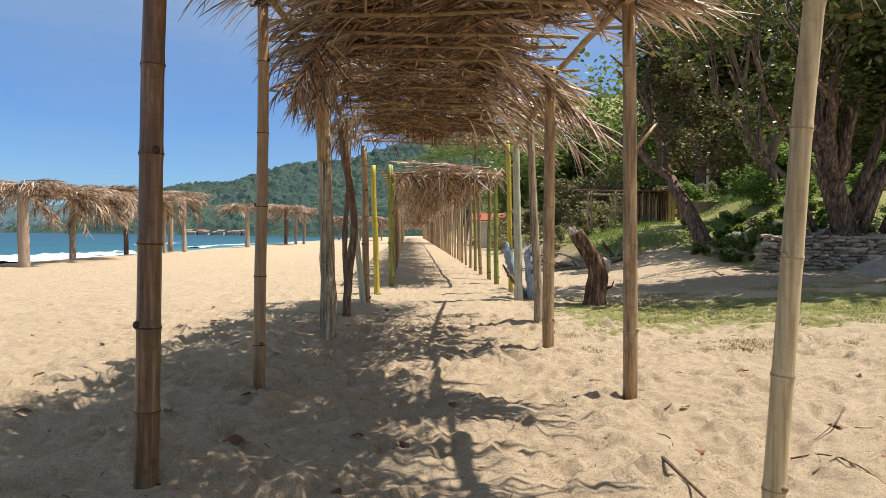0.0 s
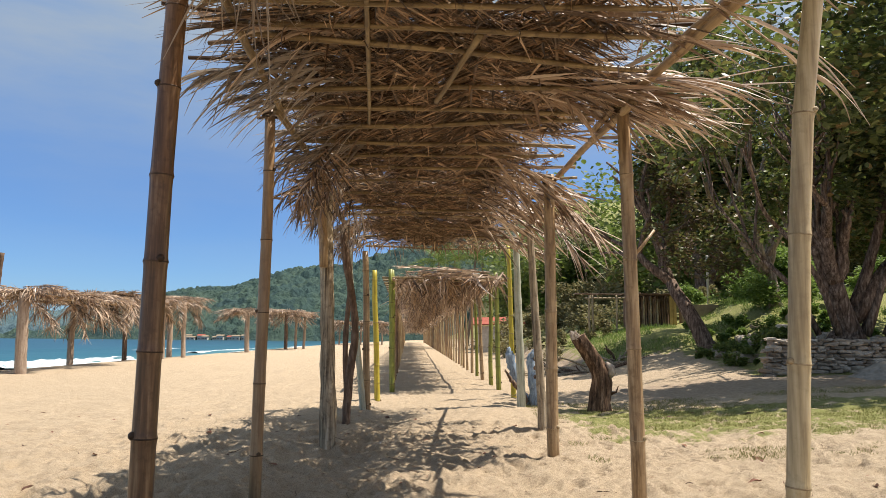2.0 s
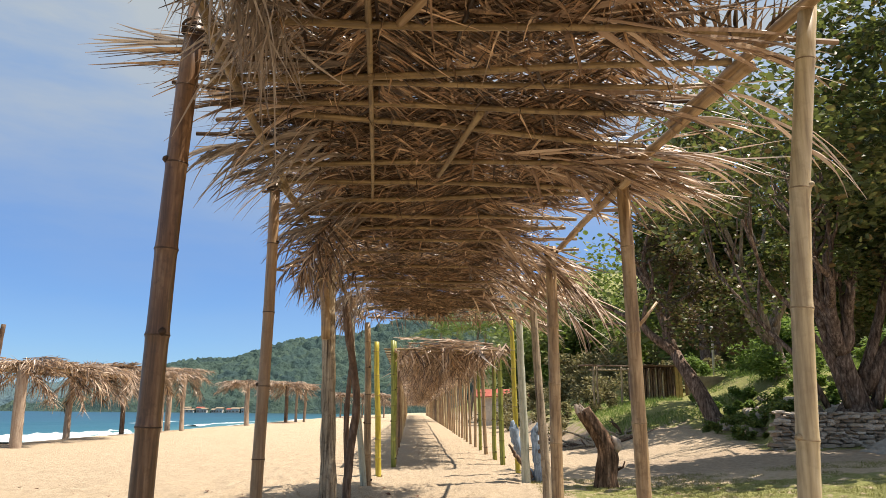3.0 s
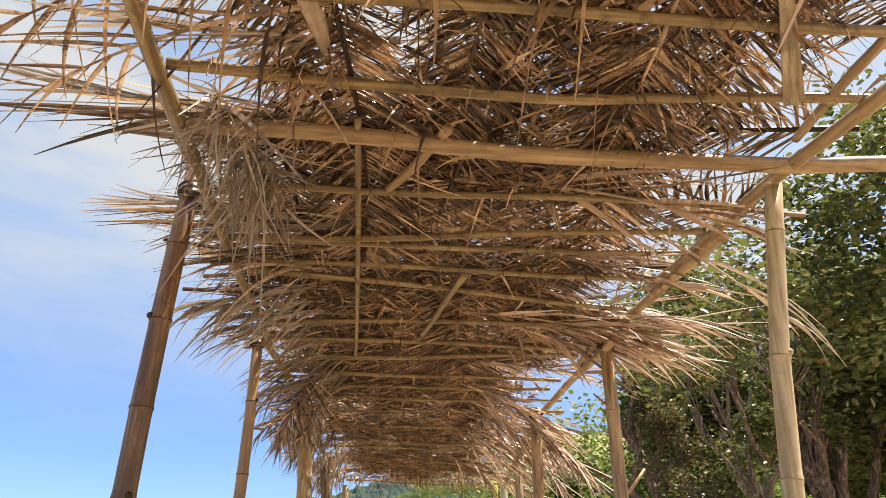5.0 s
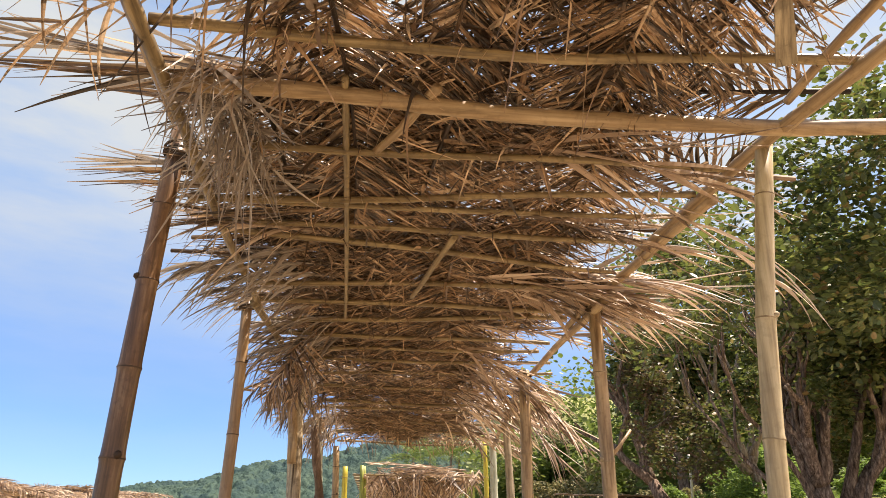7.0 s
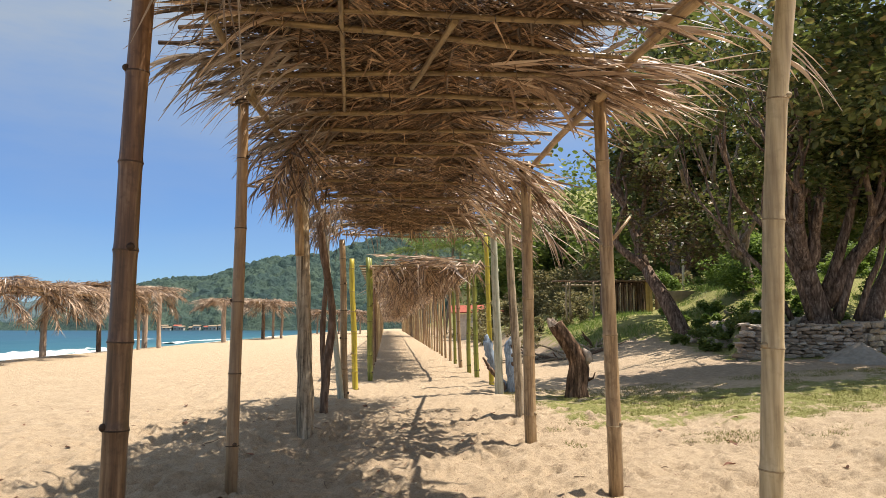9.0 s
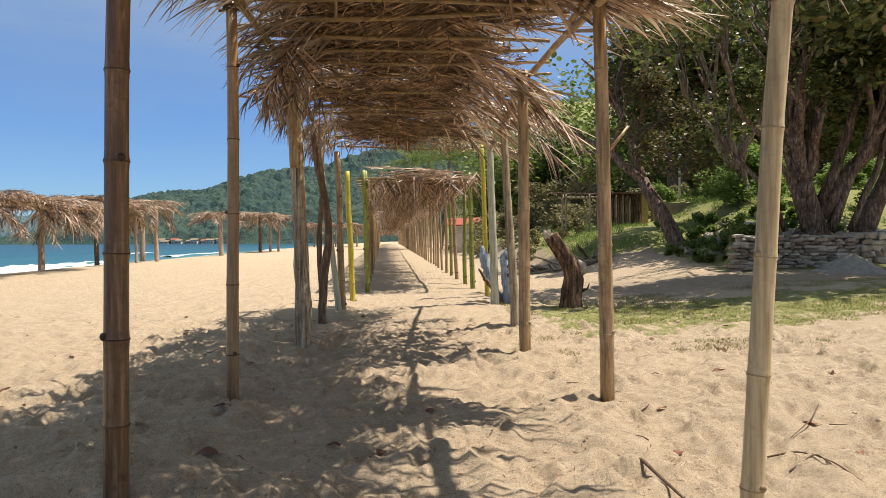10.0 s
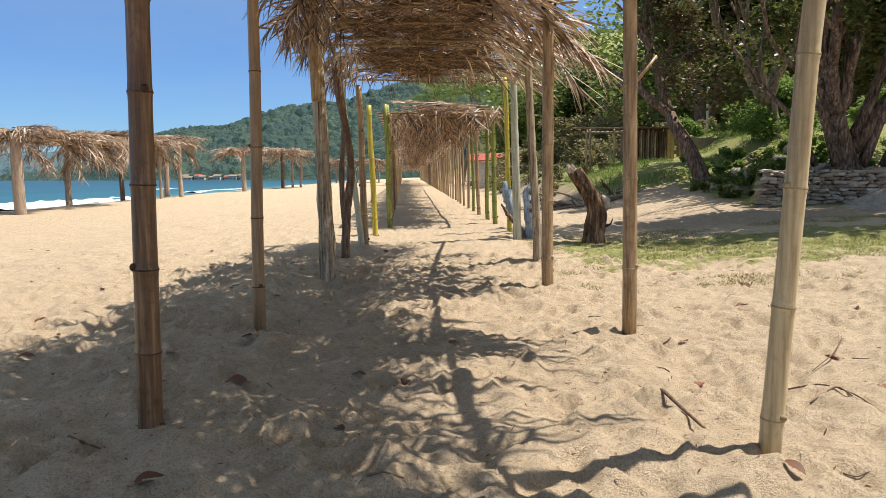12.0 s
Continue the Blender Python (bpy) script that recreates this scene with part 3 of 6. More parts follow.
def build_sea():
    mx = -15.5 - np.cumsum(0.25 * 1.05 ** np.arange(140))
    xs = np.concatenate([[-13.0, -14.5], mx[mx > -3500]])
    ys = np.concatenate([np.linspace(-600, -20, 30), np.arange(-10, 120, 1.0), 120 + np.cumsum(1.5 * 1.05 ** np.arange(88))])
    X, Y = np.meshgrid(xs, ys)
    d = -X - 16
    wob = 3 * (lumps(X, Y, 30, 41) - 0.5)
    Z = -0.62 + 0.10 * np.sin(d * 0.55 + wob) * smooth(0, 8, d) * np.exp(-d / 90)
    for at, tall, wide in ((9.0, 0.50, 1.5), (22.0, 0.35, 2.0), (36.0, 0.30, 2.6)):
        line = at + 4 * (lumps(Y * 0 + at, Y, 22, 43) - 0.5)
        Z = Z + tall * np.exp(-((d - line) / wide) ** 2) * (0.35 + 0.65 * lumps(Y * 0 + at, Y, 14, 44))
    nx, ny = len(xs), len(ys)
    idx = np.arange(nx * ny).reshape(ny, nx)
    q = np.stack([idx[:-1, :-1], idx[1:, :-1], idx[1:, 1:], idx[:-1, 1:]], -1).reshape(-1, 4)
    me = mesh_of("sea", np.stack([X, Y, Z], -1).reshape(-1, 3), q, M_SEA, True)
    me.attributes.new("shallow", "FLOAT", "POINT").data.foreach_set("value", np.exp(-np.clip(d, 0, None) / 26).astype(np.float32).ravel())
    tagged(new("sea", me), "turquoise sea with low swell running onto the beach", "sea", kind="structure")
    # breakers: ragged rolls of white foam, and the thin sheet that runs up the sand
    rng = np.random.default_rng(5)
    for at, tall, lo, hi in ((9.0, 0.45, 8, 60), (7.0, 0.30, 40, 110), (24.0, 0.30, 20, 120), (12.0, 0.25, 90, 320)):
        p = Pile()
        ys2 = np.arange(lo, hi, 0.8)
        line = at + 4 * (lumps(ys2 * 0 + at, ys2, 22, 43) - 0.5)
        live = lumps(ys2 * 0 + at, ys2, 12, 47) > (0.18 if at < 10 else 0.30 if at < 15 else 0.62)
        rows, k = [], 10
        for y, c, on in zip(ys2, line, live):
            w = (0.7 + 0.8 * rng.random()) * (1.0 if on else 0.06)
            h = 0.8 * tall * (0.75 + 0.5 * rng.random()) * (1.0 if on else 0.0)
            a = np.linspace(0, math.pi, k)
            rough = 1 + 0.35 * (rng.random(k) - 0.5)
            rows.append(np.stack([-16 - c + np.cos(a) * w * rough, np.full(k, y) + 0.3 * (rng.random(k) - 0.5), -0.64 + np.sin(a) * h * rough + 0.05 * rng.random(k)], 1))
        v = np.concatenate(rows)
        f = [[i * k + j, i * k + j + 1, (i + 1) * k + j + 1, (i + 1) * k + j] for i in range(len(rows) - 1) for j in range(k - 1)]
        p.add(v, f)
        tagged(new("breaking_wave", p.mesh("breaking_wave", M_FOAM, True)), "white breaking wave foam on the turquoise sea", "wave", kind="stuff")


build_sea()


# ---------------------------------------------------------------- far hills
def build_hill(name, x0, x1, y0, depth, ridge, mat, cell, seed, label, cols=420, rows=90):
    """A wooded ridge: rises from the shore at y0 to its crest, the crowns of the trees as bumps."""
    xs, s = np.linspace(x0, x1, cols), np.linspace(0, 1, rows)
    X, S = np.meshgrid(xs, s)
    Y = y0 + depth * S
    crest = np.interp(xs, [r[0] for r in ridge], [r[1] for r in ridge])
    prof = np.sin(np.clip(S / 0.8, 0, 1) * math.pi / 2) ** 1.1 * (1 - 0.5 * smooth(0.85, 1, S))
    Z = crest[None] * prof * (0.90 + 0.22 * (lumps(X, Y, 70, seed) - 0.5) * 2 * (1 - S)) - 2.0
    Z += smooth(0.01, 0.06, S) * cell * (0.9 * lumps(X, Y, cell, seed + 1) + 0.8 * lumps(X, Y, cell * 0.45, seed + 2))
    X = X + cell * 0.5 * (lumps(X, Y, cell * 0.7, seed + 3) - 0.5)
    idx = np.arange(cols * rows).reshape(rows, cols)
    q = np.stack([idx[:-1, :-1], idx[:-1, 1:], idx[1:, 1:], idx[1:, :-1]], -1).reshape(-1, 4)
    ob = new(name, mesh_of(name, np.stack([X, Y, Z], -1).reshape(-1, 3), q, mat, True))
    return tagged(ob, label, "hill", kind="structure")


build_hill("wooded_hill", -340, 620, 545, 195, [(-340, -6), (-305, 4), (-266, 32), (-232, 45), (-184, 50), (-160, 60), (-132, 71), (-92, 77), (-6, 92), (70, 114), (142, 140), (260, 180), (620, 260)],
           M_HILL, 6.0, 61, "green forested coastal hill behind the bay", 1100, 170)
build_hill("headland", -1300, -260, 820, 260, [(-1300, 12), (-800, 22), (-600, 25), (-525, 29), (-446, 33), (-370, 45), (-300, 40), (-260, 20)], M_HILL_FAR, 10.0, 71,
           "low wooded headland across the bay, sea haze painted into its colour", 700, 100)


# ---------------------------------------------------------------- palm-thatched shelters
FRONDS = [frond_mesh("palm_frond", 100 + k, 2.1, 84, 0.50, 0.024, M_THATCH_SHADED, 0.0, 0.05 * (k % 3 - 1), 3, (30, 62), 0.05, 0.016, (-0.06, 0.07), 0.25, fold=0.3) for k in range(10)]
FRONDS_GREY = [frond_mesh("palm_frond", 200 + k, 0.55, 17, 0.36, 0.028, (M_THATCH_GREY, M_THATCH)[k % 2], 0.30, 0.03, 4, (25, 60), 0.30, 0.014, (0.2, 0.8), 1.0, fold=0.3) for k in range(4)]
FRONDS_END = [frond_mesh("palm_frond", 300 + k, 1.25, 9, 0.72, 0.044, M_THATCH_SUN, 0.05, 0.04 * (k % 3 - 1), 4, (6, 40), 0.07, 0.014, (0.02, 0.25), 0.4, fold=0.3) for k in range(6)]
FRONDS_NEAT = [frond_mesh("palm_frond", 500 + k, 2.6, 150, 0.52, 0.020, M_THATCH, 0.0, 0.03 * (k % 3 - 1), 4, (34, 58), 0.035, 0.015, (-0.02, 0.10), 0.3, 4.5, 0.42) for k in range(4)]
FRONDS_THIN = [frond_mesh("palm_frond", 520 + k, 2.4, 56, 0.48, 0.019, M_THATCH, 0.0, 0.03 * (k % 3 - 1), 4, (40, 70), 0.06, 0.015, (-0.02, 0.15), 0.4, 8.0, 0.34) for k in range(3)]
FRONDS_DROOP = [frond_mesh("palm_frond", 320 + k, 1.10, 12, 0.70, 0.044, M_THATCH_SUN, 0.06, 0.05 * (k % 3 - 1), 5, (6, 40), 0.08, 0.014, (0.05, 0.40), 0.5, fold=0.3) for k in range(6)]
# grey, pale and brown materials mixed: lit and shaded leaf tones as colour
FRONDS_SIDE = [frond_mesh("palm_frond", 330 + k, 0.95, 10, 0.72, 0.028, (M_THATCH_GREY, M_THATCH_SUN, M_THATCH)[k % 3], 0.02, 0.05 * (k % 3 - 1), 5, (2, 20), 0.05, 0.016, (-0.04, 0.14), 0.5, 5.0, 0.32, 0.3) for k in range(6)]
FRONDS_SICKLE = [frond_mesh("palm_frond", 340 + k, 0.80, 12, 0.50, 0.034, (M_THATCH_GREY, M_THATCH_SUN, M_THATCH)[k % 3], 0.10, 0.05 * (k % 3 - 1), 6, (4, 34), 0.10, 0.016, (0.20, 0.85), 0.6, 7.0, 0.32) for k in range(6)]
FROND_LONG = frond_mesh("palm_frond", 360, 0.8, 4, 0.75, 0.030, M_THATCH_SUN, 0.25, 0.04, 6, (5, 30), 0.12, 0.012, (0.2, 0.55), 0.8, fold=0.3)
FROND_SPARSE = frond_mesh("palm_frond", 350, 1.3, 11, 0.62, 0.020, M_THATCH, 0.02, 0.05, 6, (15, 50), 0.10, 0.014, (0.0, 0.35), 0.8, fold=0.3, curl=0.8)
FRONDS_FAR = [frond_mesh("palm_frond", 400 + k, 2.2, 26, 0.70, 0.048, M_THATCH_SUN, 0.03, 0.03, 2, (30, 62), 0.06, 0.018, (0.0, 0.12), 0.3) for k in range(6)]

# brown copies mixed among the pale ones for the roofs' shaded gaps
FRONDS_FAR_BROWN = [frond_mesh("palm_frond", 420 + k, 2.2, 26, 0.70, 0.048, M_THATCH, 0.03, 0.03, 2, (30, 62), 0.06, 0.018, (0.0, 0.12), 0.3) for k in range(4)]


def laid(name, pts, rad, n, mat, parent, label, wobble=0.0, rng=None):
    """A tube through world points, as an object whose own z runs from its first point to its last."""
    pts = np.asarray(pts, float)
    turn = Vector(pts[-1] - pts[0]).to_track_quat("Z", "Y").to_matrix().to_4x4()
    local = (pts - pts[0]) @ np.array(turn.to_3x3())
    v, f = tube(local, rad, n, True, wobble, rng)
    return part(name, mesh_of(name, v, f, mat, True), parent, label, Matrix.Translation(pts[0].tolist()) @ turn)


def rod(name, a, b, r, mat, parent, rng, bow=0.02, gap=0.4, label="", n=8, taper=0.8):
    """A thin bamboo or pole laid along the roof, with its knuckles."""
    a, b = np.asarray(a, float), np.asarray(b, float)
    ln = np.linalg.norm(b - a)
    k = max(6, int(ln / 0.08))
    pts = bent(a, b, k, bow, rng)
    s = np.linspace(0, ln, k)
    rad = r * (1 - (1 - taper) * s / ln) * (1 + 0.10 * (np.abs((s + rng.random() * gap) % gap - gap / 2) < 0.045))
    return laid(name, pts, rad, n, mat, parent, label)


def pole(name, pts, z, r, mat, parent, rng, label="", gap=0.45, taper=0.85, n=9, drop=0.0):
    """A long crooked pole through plan points, level at z, with its knuckles."""
    pts = np.array(pts, float)
    s = np.concatenate([[0], np.cumsum(np.linalg.norm(np.diff(pts, axis=0), axis=1))])
    k = max(8, int(s[-1] / 0.06))
    t = np.linspace(0, s[-1], k)
    soft = np.stack([np.mean([np.interp(np.clip(t + o, 0, s[-1]), s, pts[:, c]) for o in (-0.12, -0.05, 0, 0.05, 0.12)], axis=0) for c in (0, 1)], 1)
    way = np.column_stack([soft, z - drop * soft[:, 1] + 0.008 * np.sin(t * 3.1 + rng.random() * 6)])
    rad = r * (1 - (1 - taper) * t / s[-1]) * (1 + 0.10 * (np.abs((t + rng.random() * gap) % gap - gap / 2) < 0.035))
    return laid(name, way, rad, n, mat, parent, label, 0.010, rng)


def curls(a, b, z, count, length, width, rng):
    """Leaf tips that curl over a pole and hang below it; a and b are plan points along the pole."""
    t = rng.random(count)
    root = np.stack([a[0] + (b[0] - a[0]) * t + rng.normal(0, 0.02, count), a[1] + (b[1] - a[1]) * t + rng.normal(0, 0.06, count), z + rng.uniform(-0.01, 0.05, count)], 1)
    d = np.stack([rng.normal(0, 0.55, count), rng.normal(-0.25, 0.6, count), rng.normal(-0.15, 0.35, count)], 1)
    return strips(root, d, length * rng.uniform(0.35, 1.2, count), width * rng.uniform(0.5, 1.2, count), rng.normal(0, 1, (count, 3)), rng.uniform(0.3, 1.3, count), rng, 6, 1.2)


def strands(x0, x1, y0, y1, z, count, length, mat_w, rng, tilt=0.5):
    """Loose dry leaflets that hang under a roof."""
    root = np.stack([rng.uniform(x0, x1, count), rng.uniform(y0, y1, count), np.full(count, z) + rng.normal(0, 0.03, count)], 1)
    d = np.stack([rng.normal(0, tilt, count), rng.normal(0, tilt, count), -np.abs(rng.normal(0.6, 0.5, count))], 1)
    return strips(root, d, length * rng.uniform(0.4, 1.2, count), mat_w * rng.uniform(0.5, 1.2, count), rng.normal(0, 1, (count, 3)), rng.uniform(0, 0.5, count), rng, 4, 0.9)


def roof_of_fronds(parent, y0, y1, left, right, height, per_m, fronds, rng, lift):
    """Lays the upper cover of fronds along and across a flat roof; left(y), right(y), height(y) give the edges of the close thatch."""
    n = int((y1 - y0) * per_m)
    for k in range(n):
        y = y0 + (k + rng.random()) / n * (y1 - y0)
        me = fronds[rng.integers(len(fronds))]
        z = height(y) + lift + rng.uniform(-0.02, 0.12)
        kind = k % 4
        if kind == 0:
            x = left(y) + 0.40 + (right(y) - left(y) - 1.25) * rng.random()
            a = rng.choice([90, -90]) + rng.normal(0, 18)
            at = (x, y - math.sin(radians(a)), z)
        elif kind == 1:
            a = 180 + rng.normal(0, 20)
            at = (left(y) + 2.45 + rng.uniform(-0.1, 0.35), y, z)
        elif kind == 2:
            a = rng.normal(0, 20)
            at = (right(y) - 2.34 + rng.uniform(-0.3, 0.10), y, z)
        else:
            a = rng.uniform(0, 360)
            c = (left(y) + right(y)) / 2 + rng.uniform(-0.45, -0.1)
            at = (c - math.cos(radians(a)), y - math.sin(radians(a)), z)
        part("palm_frond", me, parent, m=pose(*at, rng.normal(0, 4), rng.normal(0, 1.5), a))


def tangle(x0, x1, y0, y1, height, count, rng, length=(0.07, 0.22), low=0.0, high=0.09):
    """Broken, curled leaf ends matted together on the underside of a roof."""
    x, y = rng.uniform(x0, x1, count), rng.uniform(y0, y1, count)
    a = rng.uniform(0, 2 * math.pi, count)
    root = np.stack([x, y, height(y) + rng.uniform(low, high, count)], 1)
    d = np.stack([np.cos(a), np.sin(a), rng.normal(-0.03, 0.15, count)], 1)
    return strips(root, d, rng.uniform(*length, count), rng.uniform(0.010, 0.028, count), np.stack([rng.normal(0, 0.7, count), rng.normal(0, 0.7, count), np.ones(count)], 1), rng.uniform(-0.1, 0.35, count), rng, 4, 1.1, 0.5, 0.3)


def build_near_shelter():
    rng = np.random.default_rng(21)
    sh = empty("thatched_shelter", (0, 0, 0), label="long open shelter of bamboo posts with dry palm thatch on sand", category="shelter")
    left = lambda y: -1.10 - 0.012 * (y - 4)
    right = lambda y: 1.83 - 0.085 * (y - 3.3) if y < 8.2 else 1.42 + 0.03 * (y - 8.2)
    thatch_left = lambda y: -0.42 - 0.66 * float(smooth(3.9, 5.2, y))
    thatch_right = lambda y: right(y) - 0.75 + 0.4 * float(smooth(9.5, 11, y)) + 0.75 * float(smooth(3.1, 2.6, y))
    height = lambda y: 3.22 - 0.016 * y
    under = lambda y: np.interp(y, (0, 5, 8, 14.3), (3.296, 3.252, 3.205, 3.085))
    P = lambda nm, a, b, r, gap, mat, nm_mat, bow, label, **kw: culm(nm, a, b, r, gap, mat, nm_mat, sh, rng, bow, label=label, **kw)
    P("post", (-1.280, 3.9, -0.15), (-1.19, 3.87, 3.457), 0.060, 0.42, M_BROWN, M_NODE, 0.0, "dark brown weathered bamboo post",
      knots_at=[0.04, 0.43, 0.84, 1.25, 1.69, 2.12, 2.57, 2.99], via=[(-1.271, 3.9, 0.84), (-1.262, 3.9, 1.69), (-1.253, 3.89, 2.2), (-1.218, 3.87, 2.98)])
    P("post", (1.635, 3.52, -0.15), (1.862, 3.42, 3.25), 0.050, 0.56, M_PALE, M_NODE_PALE, 0.025, "pale straw-coloured bamboo post",
      knots_at=[0.2, 0.71, 1.23, 1.79, 2.33, 2.95], via=[(1.672, 3.5, 0.70), (1.694, 3.48, 1.23), (1.712, 3.46, 1.78), (1.745, 3.44, 2.34), (1.822, 3.42, 2.95)])
    P("post", (-1.30, 6.32, -0.15), (-1.295, 6.32, 3.34), 0.050, 0.57, M_MIDBROWN, M_NODE, 0.012, "brown bamboo post", knots_at=[0.40, 0.97, 1.54, 2.13, 2.70])
    P("post", (1.72, 6.19, -0.15), (1.58, 5.94, 3.30), 0.058, 0.66, M_TAN, M_NODE_PALE, 0.015, "tan bamboo post with a cut side branch", knots_at=[0.55, 1.25, 1.94, 2.62], branch=[(2.10, (0.75, 0.1, 0.8), 0.30)])
    P("post", (1.40, 8.39, -0.15), (1.34, 8.18, 3.12), 0.066, 0.60, M_TAN, M_NODE_PALE, 0.012, "tan bamboo post", knots_at=[0.38, 1.02, 1.63, 2.25, 2.85])
    v, f = tube(bent((0, 0, 0), (-0.11, 0.03, 3.55), 16, 0.03, rng), np.linspace(0.098, 0.066, 16), 16, True, 0.15, rng)
    part("post", mesh_of("post", v, f, M_GREY, True), sh, "split grey driftwood post", Matrix.Translation((-1.126, 9.02, -0.15)))
    v, f = tube(bent((0, 0, 0), (-0.14, 0.1, 1.3), 8, 0.02, rng), np.linspace(0.05, 0.066, 8), 10, True, 0.08, rng)
    part("splint", mesh_of("splint", v, f, M_TAN, True), sh, "tan split timber tied to the post", Matrix.Translation((-1.20, 8.90, 2.15)))
    for a, b, r, mat, bow, label in (
            ((-1.23, 11.67, -0.1), (-1.34, 11.6, 3.05), 0.060, M_TWIST, 0.13, "dark twisted branch post"),
            ((-1.33, 12.5, -0.1), (-1.45, 12.4, 3.05), 0.045, M_TWIST, 0.12, "dark twisted branch post"),
            ((-1.18, 13.91, -0.1), (-1.51, 13.8, 3.25), 0.055, M_LIME, 0.05, "grey-green crooked pole"),
            ((1.66, 11.05, -0.1), (1.457, 10.9, 3.05), 0.062, M_GREY, 0.03, "grey timber post"),
            ((1.75, 14.46, -0.1), (1.63, 14.3, 3.40), 0.075, M_LIME, 0.015, "limewashed pale post")):
        v, f = tube(bent((0, 0, 0), np.subtract(b, a), 22, bow, rng), np.linspace(r * 1.1, r * 0.8, 22), 10, True, 0.13 if mat == M_TWIST else 0.07, rng)
        part("post", mesh_of("post", v, f, mat, True), sh, label, Matrix.Translation(a))
    P("post", (-1.12, 14.05, -0.1), (-1.22, 14.0, 2.95), 0.066, 0.5, M_TAN, M_NODE, 0.02, "tan bamboo post")
    P("post", (-1.07, 15.8, -0.1), (-1.18, 15.7, 2.75), 0.062, 0.42, M_YELLOW, M_NODE_PALE, 0.03, "bright yellow bamboo post")
    P("post", (1.80, 16.3, -0.1), (1.64, 16.0, 3.35), 0.055, 0.42, M_YELLOW, M_NODE_PALE, 0.02, "bright yellow bamboo post")
    for x, y in ((-0.98, 0.9), (1.98, 1.0)):
        P("post", (x, y, -0.15), (x, y, 3.35), 0.055, 0.5, M_TAN, M_NODE, 0.02, "tan bamboo post")
    # long side beams, lashed end to end along the posts
    for pts, z, r, mat in (
            ([(-0.90, 1.95), (-0.918, 2.10), (-0.963, 2.54), (-1.013, 3.30), (-1.03, 3.63), (-1.09, 4.0)], 3.215, 0.034, M_PURLIN),
            ([(-0.88, 1.0), (-0.90, 1.9), (-0.95, 2.2), (-1.0, 2.6), (-1.055, 3.40)], 3.235, 0.026, M_TAN),
            ([(-1.02, 3.5), (-1.09, 4.43), (-1.167, 5.97), (-1.20, 6.5)], 3.19, 0.030, M_PURLIN),
            ([(-1.20, 6.1), (-1.17, 7.15), (-1.20, 9.6)], 3.16, 0.032, M_PURLIN),
            ([(-1.22, 9.3), (-1.30, 12), (-1.35, 14.3)], 3.05, 0.034, M_PURLIN),
            ([(-0.95, 0.7), (-0.93, 1.2), (-0.90, 2.2)], 3.26, 0.032, M_PURLIN),
            ([(2.10, 2.0), (1.984, 2.60), (1.914, 3.0), (1.84, 3.37), (1.706, 4.37), (1.64, 4.9)], 3.215, 0.036, M_TAN),
            ([(1.80, 3.9), (1.706, 4.5), (1.546, 5.85), (1.50, 6.6)], 3.17, 0.034, M_TAN),
            ([(1.60, 5.6), (1.50, 7.2), (1.40, 9.11)], 3.12, 0.034, M_TAN),
            ([(1.40, 8.9), (1.52, 12), (1.66, 14.5)], 3.03, 0.034, M_TAN),
            ([(2.05, 0.7), (2.1, 1.4), (2.04, 2.3)], 3.25, 0.036, M_TAN),
            ([(1.88, 1.8), (1.842, 2.35), (1.816, 2.65), (1.825, 3.12)], 3.27, 0.024, M_TAN)):
        pole("side_beam", pts, z, r, mat, sh, rng)
    pole("cross_beam", [(-0.98, 3.04), (-0.48, 3.07), (0.5, 3.19), (1.85, 3.25), (2.75, 3.12)], 3.215, 0.041, M_TAN, sh, rng, "thick split timber beam", 0.9, 0.95, 11)
    near = [([(-1.0, 2.20), (0.0, 2.27), (1.9, 2.34)], 0.025), ([(-0.98, 2.66), (-0.36, 2.74), (0.72, 2.81), (2.05, 2.73)], 0.025), ([(-1.0, 3.61), (0.2, 3.66), (1.85, 3.69)], 0.021),
            ([(-1.27, 4.30), (0.0, 4.19), (1.75, 3.98)], 0.022), ([(-1.1, 4.24), (0.3, 4.35), (1.72, 4.30)], 0.020), ([(-1.15, 4.57), (1.65, 4.74)], 0.021), ([(-1.15, 4.70), (-0.43, 4.85), (1.16, 5.22), (1.6, 5.3)], 0.022),
            ([(-1.2, 5.75), (1.6, 5.62)], 0.022), ([(-1.25, 6.15), (1.55, 6.28)], 0.022), ([(-1.2, 6.79), (1.5, 6.42)], 0.024), ([(-1.25, 7.2), (1.5, 7.3)], 0.022), ([(-1.25, 7.75), (1.45, 7.65)], 0.022)]
    for pts, r in near:
        pole("purlin", pts, 3.246 - 0.010 * (pts[0][1] - 3), r, M_PURLIN, sh, rng, "", 0.33)
    for y in (0.95, 1.3, 1.7, 8.15, 8.75, 9.6, 10.5, 11.1, 12.2, 13.1, 14.3):
        t, z = rng.normal(0, 0.12), float(under(y)) - 0.022 + 0.022 * (y > 8)
        rod("purlin", (left(y) - rng.uniform(-0.05, 0.15), y - t, z), (right(y) + rng.uniform(-0.05, 0.35), y + t + 0.04, z - 0.01), rng.uniform(0.018, 0.026), M_PURLIN, sh, rng, 0.03)
    # a short split board that hangs through the purlins, a cut stalk end
    lath = np.array([(b * w, h, a) for a, w in ((-0.36, 0.022), (0.34, 0.042)) for b, h in ((-1, -0.010), (1, -0.013), (1, 0.010), (-1, 0.012))])
    faces = [(0, 1, 2, 3), (4, 7, 6, 5)] + [(k, (k + 1) % 4, (k + 1) % 4 + 4, k + 4) for k in range(4)]
    part("board", mesh_of("board", lath, faces, M_GREY), sh, "short split board laid across the purlins", pose(1.47, 2.40, 3.205, -92, 0, -27))
